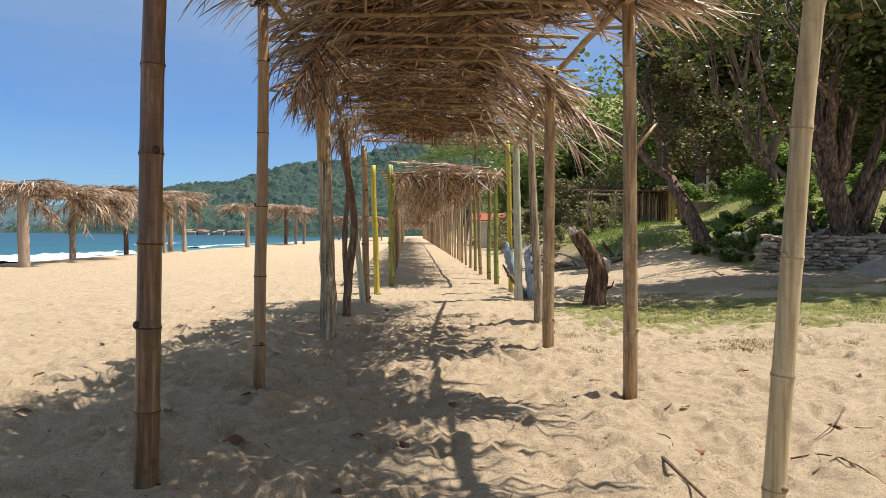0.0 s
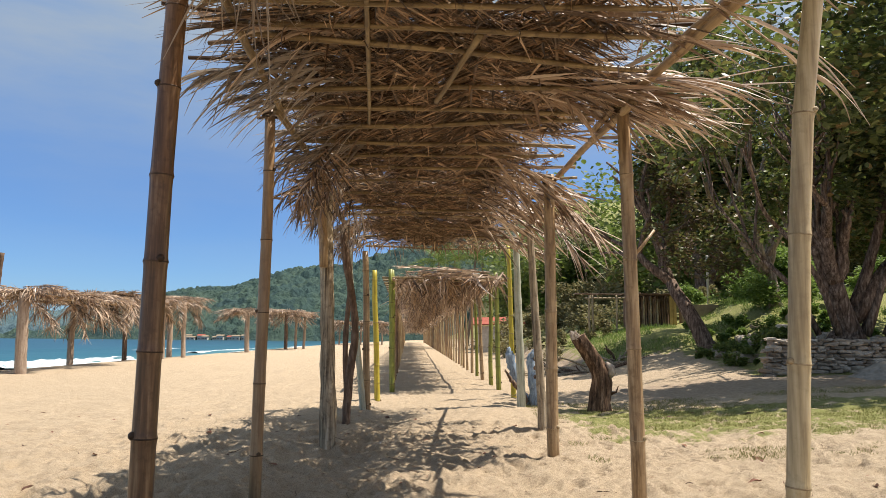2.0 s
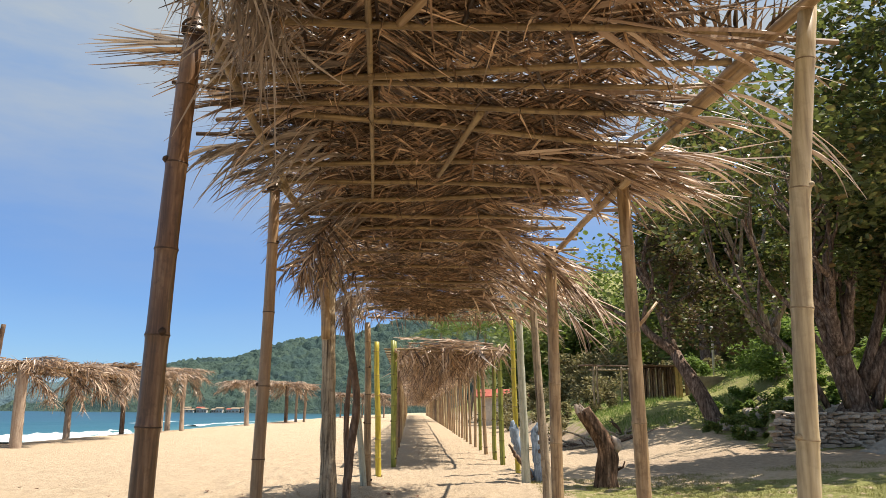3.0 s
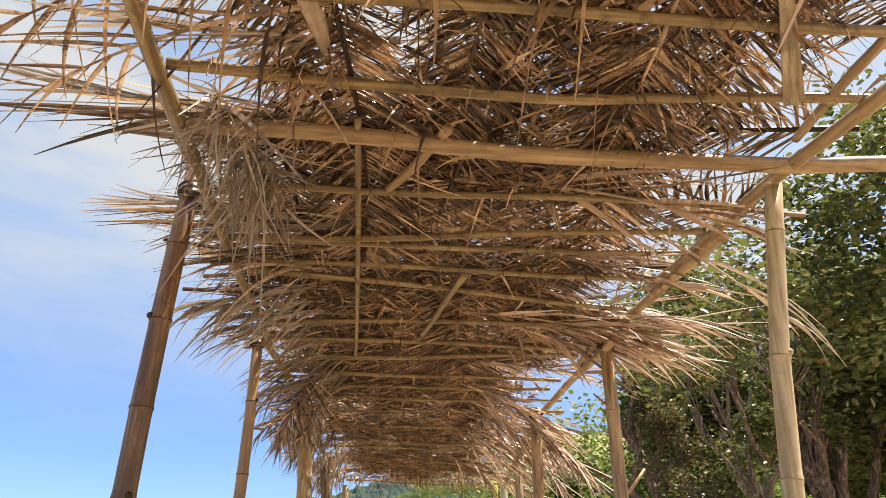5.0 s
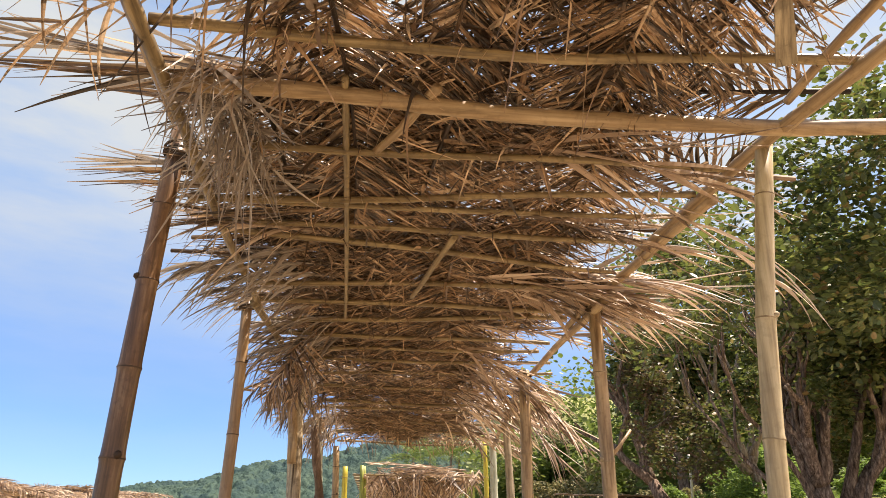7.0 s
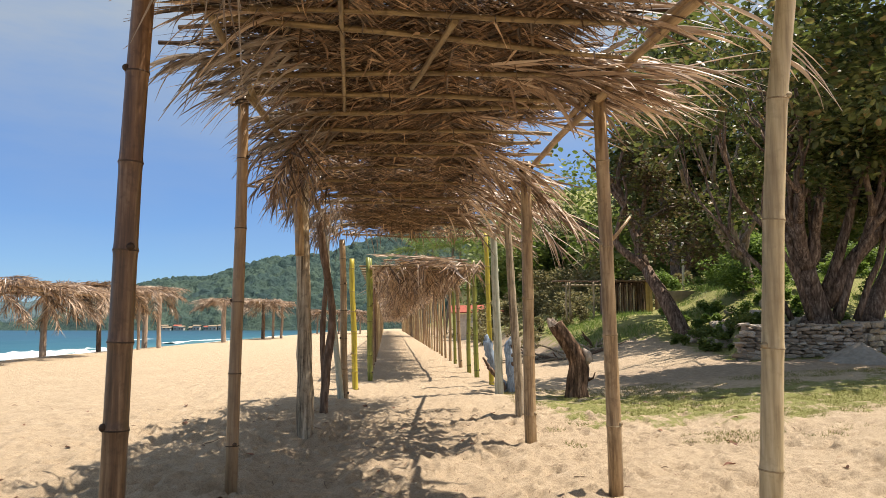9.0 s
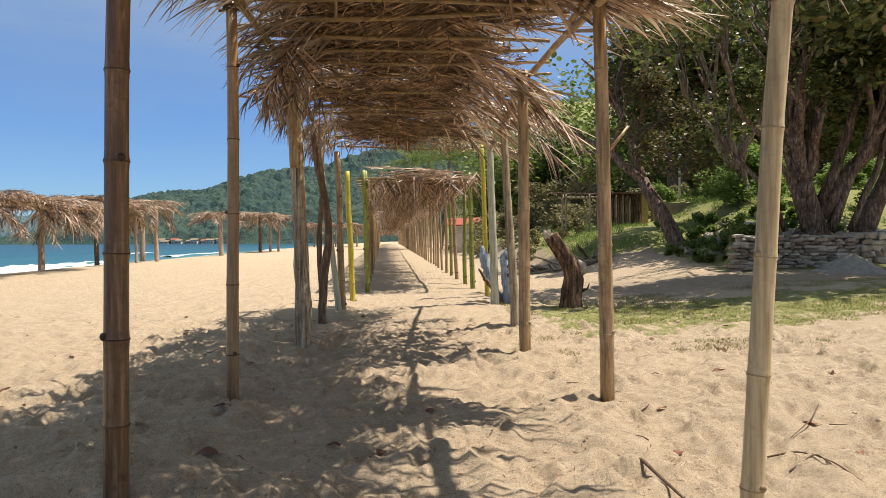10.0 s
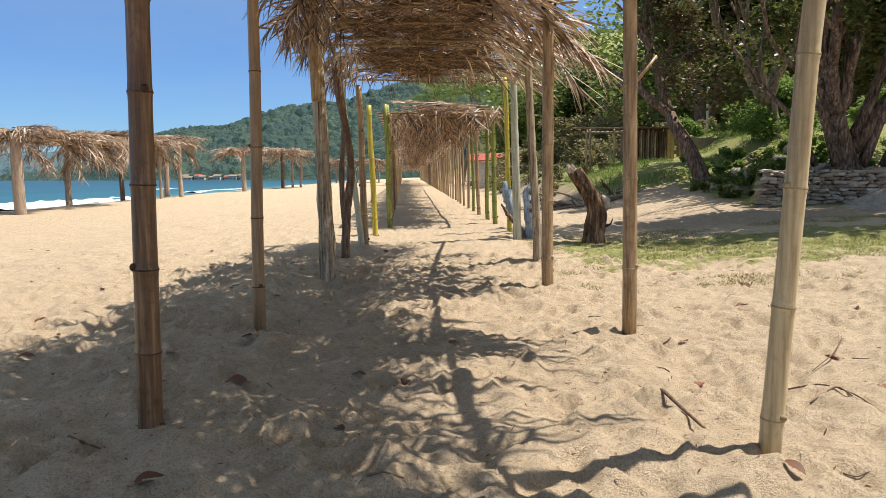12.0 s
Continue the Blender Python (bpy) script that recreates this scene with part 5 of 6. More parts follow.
rng_ = np.random.default_rng(90)
build_tree("tree", (9.02, 24.5, float(land(9.02, 24.5)) - 0.05), [((0, 0, 0), (-0.28, 0.1, 1), 2.7, 0.30)], 4200, 0.16, (0.75, 0.75, 0.5), 91, "dark leaning tree with a brownish crown on the bank", M_BARK, M_LEAF_MIX,
           cloud(rng_, 9, (6.9, 23.2, 3.6), (10.2, 26.0, 5.2)))
build_tree("tree", (11.75, 21.2, 1.45), [((0.1, 0, -0.2), (0.08, -0.05, 1), 1.9, 0.38), ((0.18, 0.0, 0.55), (0.75, -0.15, 1), 3.4, 0.24), ((0.10, 0.0, 0.7), (-0.42, 0.1, 1), 3.2, 0.19), ((0.20, -0.05, 0.9), (0.35, -0.25, 1), 3.0, 0.18),
            ((-0.1, -0.25, 0.3), (-0.42, -0.2, 1), 2.8, 0.14), ((0.5, 0.0, 0.1), (0.15, -0.1, 1), 3.2, 0.17), ((-0.5, -0.5, 0.1), (-0.35, -0.3, 1), 3.4, 0.10), ((0.2, -0.6, 0.1), (0.12, -0.35, 1), 3.6, 0.11), ((0.8, -0.5, 0.1), (0.55, -0.3, 1), 3.4, 0.10), ((-0.8, 0.0, 0.1), (-0.6, -0.1, 1), 3.2, 0.09)], 30000, 0.19, (1.0, 1.0, 0.65), 92,
           "large many-stemmed shade tree on the bank behind the stone wall", M_BARK, M_LEAF, cloud(rng_, 92, (4.4, 13.0, 5.6), (14, 18.0, 11.5)), up=0.38, spread=0.45)
build_tree("tree", (13.3, 29.0, float(land(13.3, 29.0)) - 0.05), [((0, 0, 0), (-0.22, 0, 1), 2.0, 0.24), ((-0.3, 0, 1.3), (-0.75, 0, 1), 3.4, 0.16), ((-0.3, 0, 1.5), (-0.30, 0.1, 1), 3.6, 0.13)], 6500, 0.19, (1.0, 1.0, 0.7), 93,
           "grey-limbed spreading tree on the grassy slope", M_BARK_PALE, M_LEAF, cloud(rng_, 14, (9.4, 25, 4.2), (13, 28, 5.9)), up=0.35, spread=0.5)
build_tree("tree", (17.0, 47.0, float(land(17.0, 47.0)) - 0.05), [((0, 0, 0), (-0.2, 0, 1), 4.0, 0.35), ((0.2, 0, 0), (0.3, 0.1, 1), 4.0, 0.3)], 28000, 0.42, (2.1, 2.1, 1.5), 95, "tall dark green tree on the slope", M_BARK, M_LEAF,
           cloud(rng_, 110, (13.0, 43, 8.0), (30, 52, 24)), up=0.3, spread=0.6)
# crown clumps of the second cloud are added to shade the bank
build_tree("tree", (13.2, 21.2, 1.4), [((0, 0, 0), (0.3, 0, 1), 2.8, 0.30)], 20000, 0.22, (1.2, 1.2, 0.8), 94, "dark-trunked shade tree on the bank", M_BARK, M_LEAF,
           np.concatenate([cloud(rng_, 34, (10, 13.2, 6.0), (16, 18.2, 13)), cloud(rng_, 18, (15, 19.5, 6.2), (20, 26, 9.5))]))


def build_woods(name, count, lo, hi, tall, leaf_count, size, mat, seed, label, kind="stuff"):
    """Far bushes and trees as one body of leaf clumps over the slope."""
    rng = np.random.default_rng(seed)
    x, y = rng.uniform(lo[0], hi[0], count), rng.uniform(lo[1], hi[1], count)
    z = land(x, y)
    t = tall * rng.uniform(0.3, 1.0, count)
    cs, sp = [], []
    for k in range(count):
        for _ in range(4):
            r = t[k] * 0.32
            cs.append((x[k] + rng.normal(0, r * 0.6), y[k] + rng.normal(0, r * 0.6), z[k] + t[k] * rng.uniform(0.15, 0.9)))
            sp.append((r, r, r * 0.75))
    v, f = leaves(cs, sp, leaf_count, size, rng)
    return tagged(new(name, mesh_of(name, v, f, mat)), label, "woods", kind=kind)


build_woods("woods", 70, (13, 50), (62, 78), 16, 60000, 0.5, M_LEAF_B, 95, "dense dark green trees on the slope inland")
build_woods("woods", 26, (9.5, 46), (32, 62), 3.8, 22000, 0.26, M_LEAF_DRY, 96, "olive scrub and low trees behind the passage")
build_woods("woods", 50, (24, 85), (70, 125), 12, 36000, 0.7, M_LEAF_B, 97, "distant trees behind the shelters")
build_woods("woods", 40, (7.5, 70), (24, 90), 11, 30000, 0.45, M_LEAF_B, 107, "olive green trees behind the end of the shelters")
build_woods("bushes", 44, (12.5, 27), (30, 41), 1.6, 26000, 0.14, M_LEAF_BRIGHT, 98, "low bushes and weeds on the grassy bank")
build_woods("bushes", 24, (5, 35.5), (17, 42), 1.5, 9000, 0.16, M_LEAF_DRY, 99, "dry scrub on the slope")
build_woods("bushes", 46, (8.1, 19.8), (10.2, 23.8), 0.42, 11000, 0.085, M_LEAF_B, 100, "low leafy plants round the foot of the tree")
build_woods("bushes", 9, (13.6, 32.5), (16.5, 36), 2.6, 12000, 0.15, M_LEAF_BRIGHT, 101, "sunlit light green shrubs on the slope")
build_woods("bushes", 10, (4.6, 30.5), (7.6, 34.5), 0.7, 3200, 0.10, M_LEAF_DRY, 102, "grey-green dry scrub beside the shed")
build_woods("bushes", 30, (9.6, 23.6), (14.5, 29), 0.55, 12000, 0.10, M_LEAF_BRIGHT, 103, "low green weeds on the bank")
build_woods("bushes", 30, (3.2, 38), (11, 62), 1.4, 9000, 0.14, M_LEAF_DRY, 104, "low dry scrub and weeds behind the shelters")
build_woods("bushes", 12, (4.2, 46), (10, 64), 2.6, 11000, 0.20, M_LEAF_DRY, 105, "green bushes behind the shelters")
build_woods("woods", 44, (10, 66), (36, 112), 5.5, 30000, 0.5, M_LEAF_BRIGHT, 106, "light green trees on the rise behind the shelters")


# ---------------------------------------------------------------- things on the beach and the bank
def build_stump():
    rng = np.random.default_rng(120)
    ob = empty("tree_stump", (3.08, 13.8, float(land(3.08, 13.8))), label="weathered leaning tree stump with a pale broken top", category="stump")
    path = np.array([(0.0, 0, -0.2), (0.0, 0, 0.0), (0.0, 0, 0.15), (0.02, 0, 0.32), (0.05, 0, 0.50), (0.02, 0, 0.68), (-0.07, 0, 0.86), (-0.19, 0, 1.04), (-0.30, 0, 1.20), (-0.37, 0, 1.32)])
    rad = np.array([0.235, 0.215, 0.19, 0.175, 0.175, 0.16, 0.145, 0.14, 0.135, 0.13])
    n = 26
    v, f = tube(path, rad, n, True)
    ang = np.tile(np.arange(n), len(path)) * 2 * math.pi / n
    c = np.repeat(path, n, 0)
    ridge = 1 + 0.09 * np.sin(ang * 7 + c[:, 2] * 3) + 0.07 * np.sin(ang * 13 - c[:, 2] * 5) + rng.normal(0, 0.025, len(v))
    v = c + (v - c) * ridge[:, None]
    part("trunk", mesh_of("trunk", v, f, M_STUMP, True), ob)
    p = Pile()
    top = path[-1]
    for k in range(16):
        a, r = rng.uniform(0, 2 * math.pi), rng.uniform(0.02, 0.11)
        b = top + np.array([r * math.cos(a), r * math.sin(a), -0.05])
        h = rng.uniform(0.08, 0.17)
        p.add(*tube([b, b + np.array([-0.03, 0, h * 0.6]), b + np.array([-0.06, 0.0, h])], [0.045, 0.035, 0.006], 5))
    part("broken_top", p.mesh("broken_top", M_CUT), ob, "pale splintered wood")
    v, f = tube([(0.18, -0.03, 0.60), (0.215, -0.05, 0.68), (0.20, -0.05, 0.78), (0.12, -0.03, 0.86)], [0.05, 0.085, 0.075, 0.03], 9, True, 0.1, rng)
    part("bare_patch", mesh_of("bare_patch", v, f, M_CUT, True), ob, "bleached bare wood")
    v, f = tube([(0.2, -0.02, 0.30), (0.30, -0.03, 0.34), (0.34, -0.03, 0.45)], [0.03, 0.018, 0.008], 6)
    part("twig", mesh_of("twig", v, f, M_STUMP, True), ob)


def build_blue_log():
    rng = np.random.default_rng(121)
    ob = empty("painted_log", (1.95, 14.9, float(land(1.95, 14.9))), label="forked driftwood log painted pale blue beside a post", category="log")
    for nm, pts, rad, label in (
            ("trunk", [(0.12, 0, -0.15), (0.12, 0, 0.1), (0.10, 0, 0.4), (0.04, 0, 0.75), (0.02, 0, 0.9), (0.10, 0, 1.0), (0.15, 0, 1.13)], [0.12, 0.115, 0.11, 0.09, 0.065, 0.075, 0.035], ""),
            ("fork", [(0.0, 0.05, 0.0), (-0.16, 0.06, 0.30), (-0.30, 0.06, 0.65), (-0.38, 0.06, 0.95), (-0.40, 0.06, 1.10)], [0.055, 0.075, 0.095, 0.09, 0.035], ""),
            ("branch", [(-0.05, -0.05, 0.05), (-0.20, -0.07, 0.30), (-0.36, -0.09, 0.48), (-0.48, -0.1, 0.68)], [0.055, 0.05, 0.038, 0.018], "thin grey branch")):
        pts, at = np.array(pts), np.linspace(0, 1, len(pts))
        fine = np.linspace(0, 1, 22)
        v, f = tube(np.stack([np.interp(fine, at, pts[:, c]) for c in range(3)], 1) + rng.normal(0, 0.006, (22, 3)), np.interp(fine, at, rad) * rng.uniform(0.88, 1.1, 22), 14, True, 0.14, rng)
        part(nm, mesh_of(nm, v, f, M_TWIST if nm == "branch" else M_BLUE, True), ob, label)
    for k in range(3):
        z = 0.55 + 0.17 * k
        v, f = tube([(0.1, -0.10, z), (0.12, -0.125, z), (0.12, -0.13, z)], [0.045, 0.03, 0.01], 8)
        part("knot", mesh_of("knot", v, f, M_TWIST, True), ob)


build_stump()
build_blue_log()


def stone_mesh(seed):
    """A rough flat stone of unit size."""
    rng = np.random.default_rng(seed)
    bm = bmesh.new()
    bmesh.ops.create_cube(bm, size=1.0)
    bmesh.ops.bevel(bm, geom=bm.edges[:], offset=0.16, segments=1, affect="EDGES")
    for v in bm.verts:
        v.co += Vector(rng.normal(0, 0.07, 3))
    me = bpy.data.meshes.new("stone")
    bm.to_mesh(me)
    bm.free()
    me.materials.append(M_STONE)
    return me


STONES = [stone_mesh(130 + k) for k in range(8)]


def build_wall(name, x0, x1, y, z0, z1, seed, label, course=0.10):
    """A dry-laid wall: a core, and every face stone by itself."""
    rng = np.random.default_rng(seed)
    ob = empty(name, (x0, y, z0), label=label, category="wall")
    ln, h = x1 - x0, z1 - z0
    p = Pile()
    p.add([(0.25, 0.09, -0.3), (ln - 0.05, 0.09, -0.3), (ln - 0.05, 0.5, -0.3), (0.25, 0.5, -0.3), (0.4, 0.12, h - 0.05), (ln - 0.05, 0.12, h - 0.05), (ln - 0.05, 0.5, h - 0.05), (0.4, 0.5, h - 0.05)],
          [[0, 1, 5, 4], [1, 2, 6, 5], [2, 3, 7, 6], [3, 0, 4, 7], [4, 5, 6, 7]])
    part("core", p.mesh("core", M_ROCK), ob, "earth and rubble core")
    z = -0.1
    while z < h - 0.02:
        ch = course * rng.uniform(0.75, 1.3)
        x = 0.26 * max(0.0, z) / h + rng.uniform(-0.1, 0.1)
        while x < ln - 0.1:
            w = rng.uniform(0.10, 0.36)
            part("stone", STONES[rng.integers(8)], ob, m=Matrix.LocRotScale((x + w / 2, 0.10 + rng.normal(0, 0.045), z + ch / 2 + rng.normal(0, 0.008)), Euler((rng.normal(0, 0.1), rng.normal(0, 0.09), rng.normal(0, 0.12))), (w * 0.97, 0.30, ch * 0.94)))
            x += w
        z += ch


build_wall("stone_wall", 8.05, 11.35, 18.42, 0.52, 1.42, 140, "low dry-stone retaining wall of grey stones", 0.075)
build_wall("stone_wall", 11.5, 15.5, 19.7, 0.75, 1.42, 141, "low broken dry-stone wall of grey stones", 0.15)


def build_mound():
    n, rings = 40, 14
    rng = np.random.default_rng(142)
    v, f = [], []
    for i in range(rings + 1):
        r = i / rings
        for j in range(n):
            a = j * 2 * math.pi / n
            rr = r * (0.95 + 0.12 * math.sin(3 * a) + 0.05 * rng.normal())
            v.append((rr * 1.0 * math.cos(a), rr * 0.8 * math.sin(a), 0.52 * max(0.0, 1 - r) ** 0.9 - 0.05 + 0.012 * rng.normal()))
    f = [[i * n + j, i * n + (j + 1) % n, (i + 1) * n + (j + 1) % n, (i + 1) * n + j] for i in range(rings) for j in range(n)]
    ob = new("sand_mound", mesh_of("sand_mound", v, f, M_GREYSAND, True))
    ob.location = (10.65, 17.5, float(land(10.65, 17.5)) - 0.02)
    tagged(ob, "heap of grey builder's sand before the stone wall", "sand heap")


build_mound()


def box(p, lo, hi):
    (a, b, c), (d, e, g) = lo, hi
    p.add([(a, b, c), (d, b, c), (d, e, c), (a, e, c), (a, b, g), (d, b, g), (d, e, g), (a, e, g)], [[0, 3, 2, 1], [4, 5, 6, 7], [0, 1, 5, 4], [1, 2, 6, 5], [2, 3, 7, 6], [3, 0, 4, 7]])
    return p


def build_shed():
    rng = np.random.default_rng(150)
    g = float(land(9, 33))
    ob = empty("bamboo_shed", (0, 33, g), label="small bamboo shed with a slatted lean-to roof under the trees", category="shed")
    top = 3.34 - g
    for x in (6.9, 7.05, 8.1, 8.9):
        v, f = tube(bent((x, 0, -0.2), (x, 0, top), 8, 0.02, rng), 0.05, 8)
        part("post", mesh_of("post", v, f, M_GREY, True), ob)
    v, f = tube(bent((6.7, 0, top - 0.15), (9.0, 0, top - 0.1), 8, 0.02, rng), 0.045, 8)
    part("rail", mesh_of("rail", v, f, M_GREY, True), ob)
    for x in np.arange(6.5, 9.2, 0.21):
        v, f = tube([(x, -0.5, top + 0.02 + rng.normal(0, 0.02)), (x + rng.normal(0, 0.05), 1.6, top + 0.14)], 0.035, 6)
        part("roof_pole", mesh_of("roof_pole", v, f, M_TWIST, True), ob)
    for x in np.arange(8.95, 10.0, 0.10):
        v, f = tube(bent((x, 0.1, -0.2), (x + rng.normal(0, 0.02), 0.1, top - rng.uniform(0.0, 0.2)), 6, 0.02, rng), 0.045, 7)
        part("palisade_pole", mesh_of("palisade_pole", v, f, M_TWIST if int(x * 10) % 3 else M_GREY, True), ob)
    for x in np.arange(10.0, 10.45, 0.11):
        v, f = tube(bent((x, 0.3, -0.2), (x, 0.3, top), 6, 0.02, rng), 0.05, 7)
        part("palisade_pole", mesh_of("palisade_pole", v, f, M_TWIST, True), ob)
    for k in range(2):
        part("plank", box(Pile(), (10.45 + 0.16 * k, -0.05 + 0.01 * k, -0.1), (10.59 + 0.16 * k, 0.0 + 0.01 * k, top - 0.1 * (k % 2))).mesh("plank", M_OCHRE), ob, "ochre-painted plank")
    p = box(Pile(), (9.0, 0.4, -0.2), (10.75, 2.4, top - 0.05))
    part("body", p.mesh("body", M_TWIST), ob)
    for k in range(8):
        part("roof_sheet", box(Pile(), (8.9 + 0.25 * k, -0.4, top + 0.02 + 0.03 * (k % 2)), (9.13 + 0.25 * k, 2.6, top + 0.06 + 0.03 * (k % 2))).mesh("roof_sheet", M_TWIST), ob)


build_shed()


def build_yard():
    rng = np.random.default_rng(151)
    g = float(land(13.3, 36))
    v, f = tube([(0, 0, -0.3), (0, 0, 2.2), (0, 0, 5.5 - g)], 0.065, 8)
    ob = new("concrete_post", mesh_of("concrete_post", v, f, M_PLASTER, True))
    ob.location = (13.3, 36, g)
    tagged(ob, "slim pale concrete post on the slope", "post")
    g = float(land(12, 33.5))
    ob = new("low_wall", box(Pile(), (-0.95, 0, -0.9), (1.4, 0.35, 2.98 - g)).mesh("low_wall", M_CONCRETE))
    ob.location = (12.1, 33.5, g)
    tagged(ob, "low earth-coloured retaining wall behind the trees", "wall")
    g = float(land(5, 60))
    ob = empty("low_building", (5.2, 60, g), label="low building with a red roof behind the scrub", category="building")
    part("wall", box(Pile(), (-1.8, 0, -0.3), (1.8, 3, 2.45 - g)).mesh("wall", M_PLASTER), ob)
    p = Pile()
    p.add([(-2.1, -0.4, 2.45 - g), (2.1, -0.4, 2.55 - g), (2.1, 3.4, 3.2 - g), (-2.1, 3.4, 3.1 - g), (-2.1, -0.4, 2.55 - g), (2.1, -0.4, 2.67 - g), (2.1, 3.4, 3.3 - g), (-2.1, 3.4, 3.2 - g)],
          [[0, 3, 2, 1], [4, 5, 6, 7], [0, 1, 5, 4], [1, 2, 6, 5], [2, 3, 7, 6], [3, 0, 4, 7]])
    part("roof", p.mesh("roof", M_REDROOF), ob)
    for k in range(46):
        x, y = rng.uniform(3.4, 6.6), rng.uniform(24.5, 27)
        a, ln = rng.uniform(0, 2 * math.pi), rng.uniform(0.5, 1.6)
        g = float(land(x, y))
        v, f = tube(bent((0, 0, 0.03), (ln * math.cos(a), ln * 0.5 * math.sin(a), rng.uniform(0.0, 0.45)), 7, 0.08, rng), np.linspace(0.05, 0.015, 7) * rng.uniform(0.6, 1.3), 6)
        ob = new("driftwood", mesh_of("driftwood", v, f, M_GREY if k % 3 else M_TWIST, True))
        ob.location = (x, y, g)
        tagged(ob, "bleached grey driftwood branch on a heap", "driftwood", "driftwood heap")


build_yard()

PALM = [frond_mesh("palm_leaf", 500 + k, 3.0, 34, 0.75, 0.06, M_PALM, 0.5, 0.05, 2, (35, 65), 0.2, 0.03) for k in range(4)]


def build_palm(x, y, tall, seed):
    rng = np.random.default_rng(seed)
    g = float(land(x, y))
    ob = empty("palm_tree", (x, y, g), label="green coconut palm rising behind the shelters", category="palm tree", group="palms behind the shelters")
    v, f = tube(bent((0, 0, -0.3), (rng.normal(0, 0.5), 0, tall), 14, 0.2, rng), np.linspace(0.18, 0.11, 14), 9)
    top = v[-9:].mean(0)
    part("trunk", mesh_of("trunk", v, f, M_BARK_PALE, True), ob)
    for k in range(18):
        part("palm_leaf", PALM[k % 4], ob, m=pose(*top, rng.normal(0, 15), -rng.uniform(-10, 65), k * 137.5))


build_palm(1.0, 80, 9.3, 160)
build_palm(3.4, 81, 9.7, 161)
build_palm(5.1, 84, 10.3, 162)
build_palm(2.3, 92, 10.8, 163)


# ---------------------------------------------------------------- far shore
def build_houses():
    rng = np.random.default_rng(170)
    for k in range(9):
        x, w, h = -184 + k * 5.4 + rng.uniform(-1.5, 1.5), rng.uniform(2.6, 6), rng.uniform(2.0, 3.6)
        ob = empty("house", (x, 546 + rng.uniform(-1, 2), -0.8), label="small pale house on the far shore", category="house", group="houses on the far shore")
        part("wall", box(Pile(), (-w / 2, 0, 0), (w / 2, 5, h)).mesh("wall", M_PLASTER), ob)
        p = Pile()
        p.add([(-w / 2 - 0.4, -0.4, h), (w / 2 + 0.4, -0.4, h), (w / 2 + 0.4, 5.4, h), (-w / 2 - 0.4, 5.4, h), (-w / 2 - 0.4, 2.5, h + 1.0), (w / 2 + 0.4, 2.5, h + 1.0)],
              [[0, 1, 5, 4], [2, 3, 4, 5], [0, 4, 3], [1, 2, 5], [0, 3, 2, 1]])
        part("roof", p.mesh("roof", M_REDROOF if k % 4 == 2 else M_CONCRETE), ob)
        for i in (-1, 1):
            part("window", box(Pile(), (i * w * 0.25 - 0.5, -0.05, 0.9), (i * w * 0.25 + 0.5, 0.02, 1.8)).mesh("window", M_TWIST), ob)
    for k in range(16):
        me = stone_mesh(180 + k % 5).copy()
        me.materials.clear()
        me.materials.append(M_ROCK)
        ob = new("shore_rock", me)
        ob.matrix_basis = Matrix.LocRotScale((-428 + 6.5 * k + rng.uniform(-3, 3), 812 + rng.uniform(-5, 5), 1.0), Euler((rng.random(), rng.random(), rng.random() * 3)), (rng.uniform(7, 14), 8, rng.uniform(6, 16)))
        tagged(ob, "ochre rock at the foot of the headland", "rock", "shore rocks")


build_houses()


# ---------------------------------------------------------------- litter on the sand
def sand(x, y):
    """The true height of the built ground at a place."""
    xs, ys, zs = GRID
    i, j = int(np.searchsorted(xs, x)) - 1, int(np.searchsorted(ys, y)) - 1
    u, v = (x - xs[i]) / (xs[i + 1] - xs[i]), (y - ys[j]) / (ys[j + 1] - ys[j])
    return float((zs[j, i] * (1 - u) + zs[j, i + 1] * u) * (1 - v) + (zs[j + 1, i] * (1 - u) + zs[j + 1, i + 1] * u) * v)


def dry_leaf(seed, mat):
    """A curled fallen leaf about one unit long, with its stalk."""
    rng = np.random.default_rng(seed)
    n, v, f = 7, [], []
    for i in range(n):
        t = i / (n - 1)
        w = 0.30 * math.sin(math.pi * min(1, 0.08 + 0.92 * t)) ** 0.8 + 0.01
        c = 0.10 * math.sin(t * 3 + rng.random())
        for j in (-1, -0.5, 0, 0.5, 1):
            v.append((t, j * w, c + 0.35 * (abs(j) * w) + rng.normal(0, 0.012)))
    f = [[i * 5 + j, i * 5 + j + 1, (i + 1) * 5 + j + 1, (i + 1) * 5 + j] for i in range(n - 1) for j in range(4)]
    p = Pile()
    p.add(v, f)
    p.add(*tube([(-0.28, 0.03, 0.06), (-0.1, 0, 0.03), (0.05, 0, v[2][2])], [0.012, 0.012, 0.012], 5))
    return p.mesh("dry_leaf", mat, True)


LEAVES = [dry_leaf(190 + k, M_LITTER) for k in range(5)]
rng_ = np.random.default_rng(200)
spots = [(-1.01, 4.72, 0.13), (2.93, 5.27, 0.15), (3.19, 7.35, 0.14), (3.63, 8.61, 0.18), (1.24, 8.57, 0.2), (-1.08, 3.21, 0.12), (4.16, 7.17, 0.14), (-0.36, 4.71, 0.09), (-0.05, 4.61, 0.1), (1.75, 4.66, 0.1), (2.06, 5.81, 0.1), (-0.31, 3.81, 0.09),
         (-2.75, 5.35, 0.12), (-3.18, 6.6, 0.12), (3.9, 8.9, 0.13)]
spots += [(rng_.uniform(-7, 6), rng_.uniform(2.6, 14), rng_.uniform(0.04, 0.10)) for _ in range(110)]
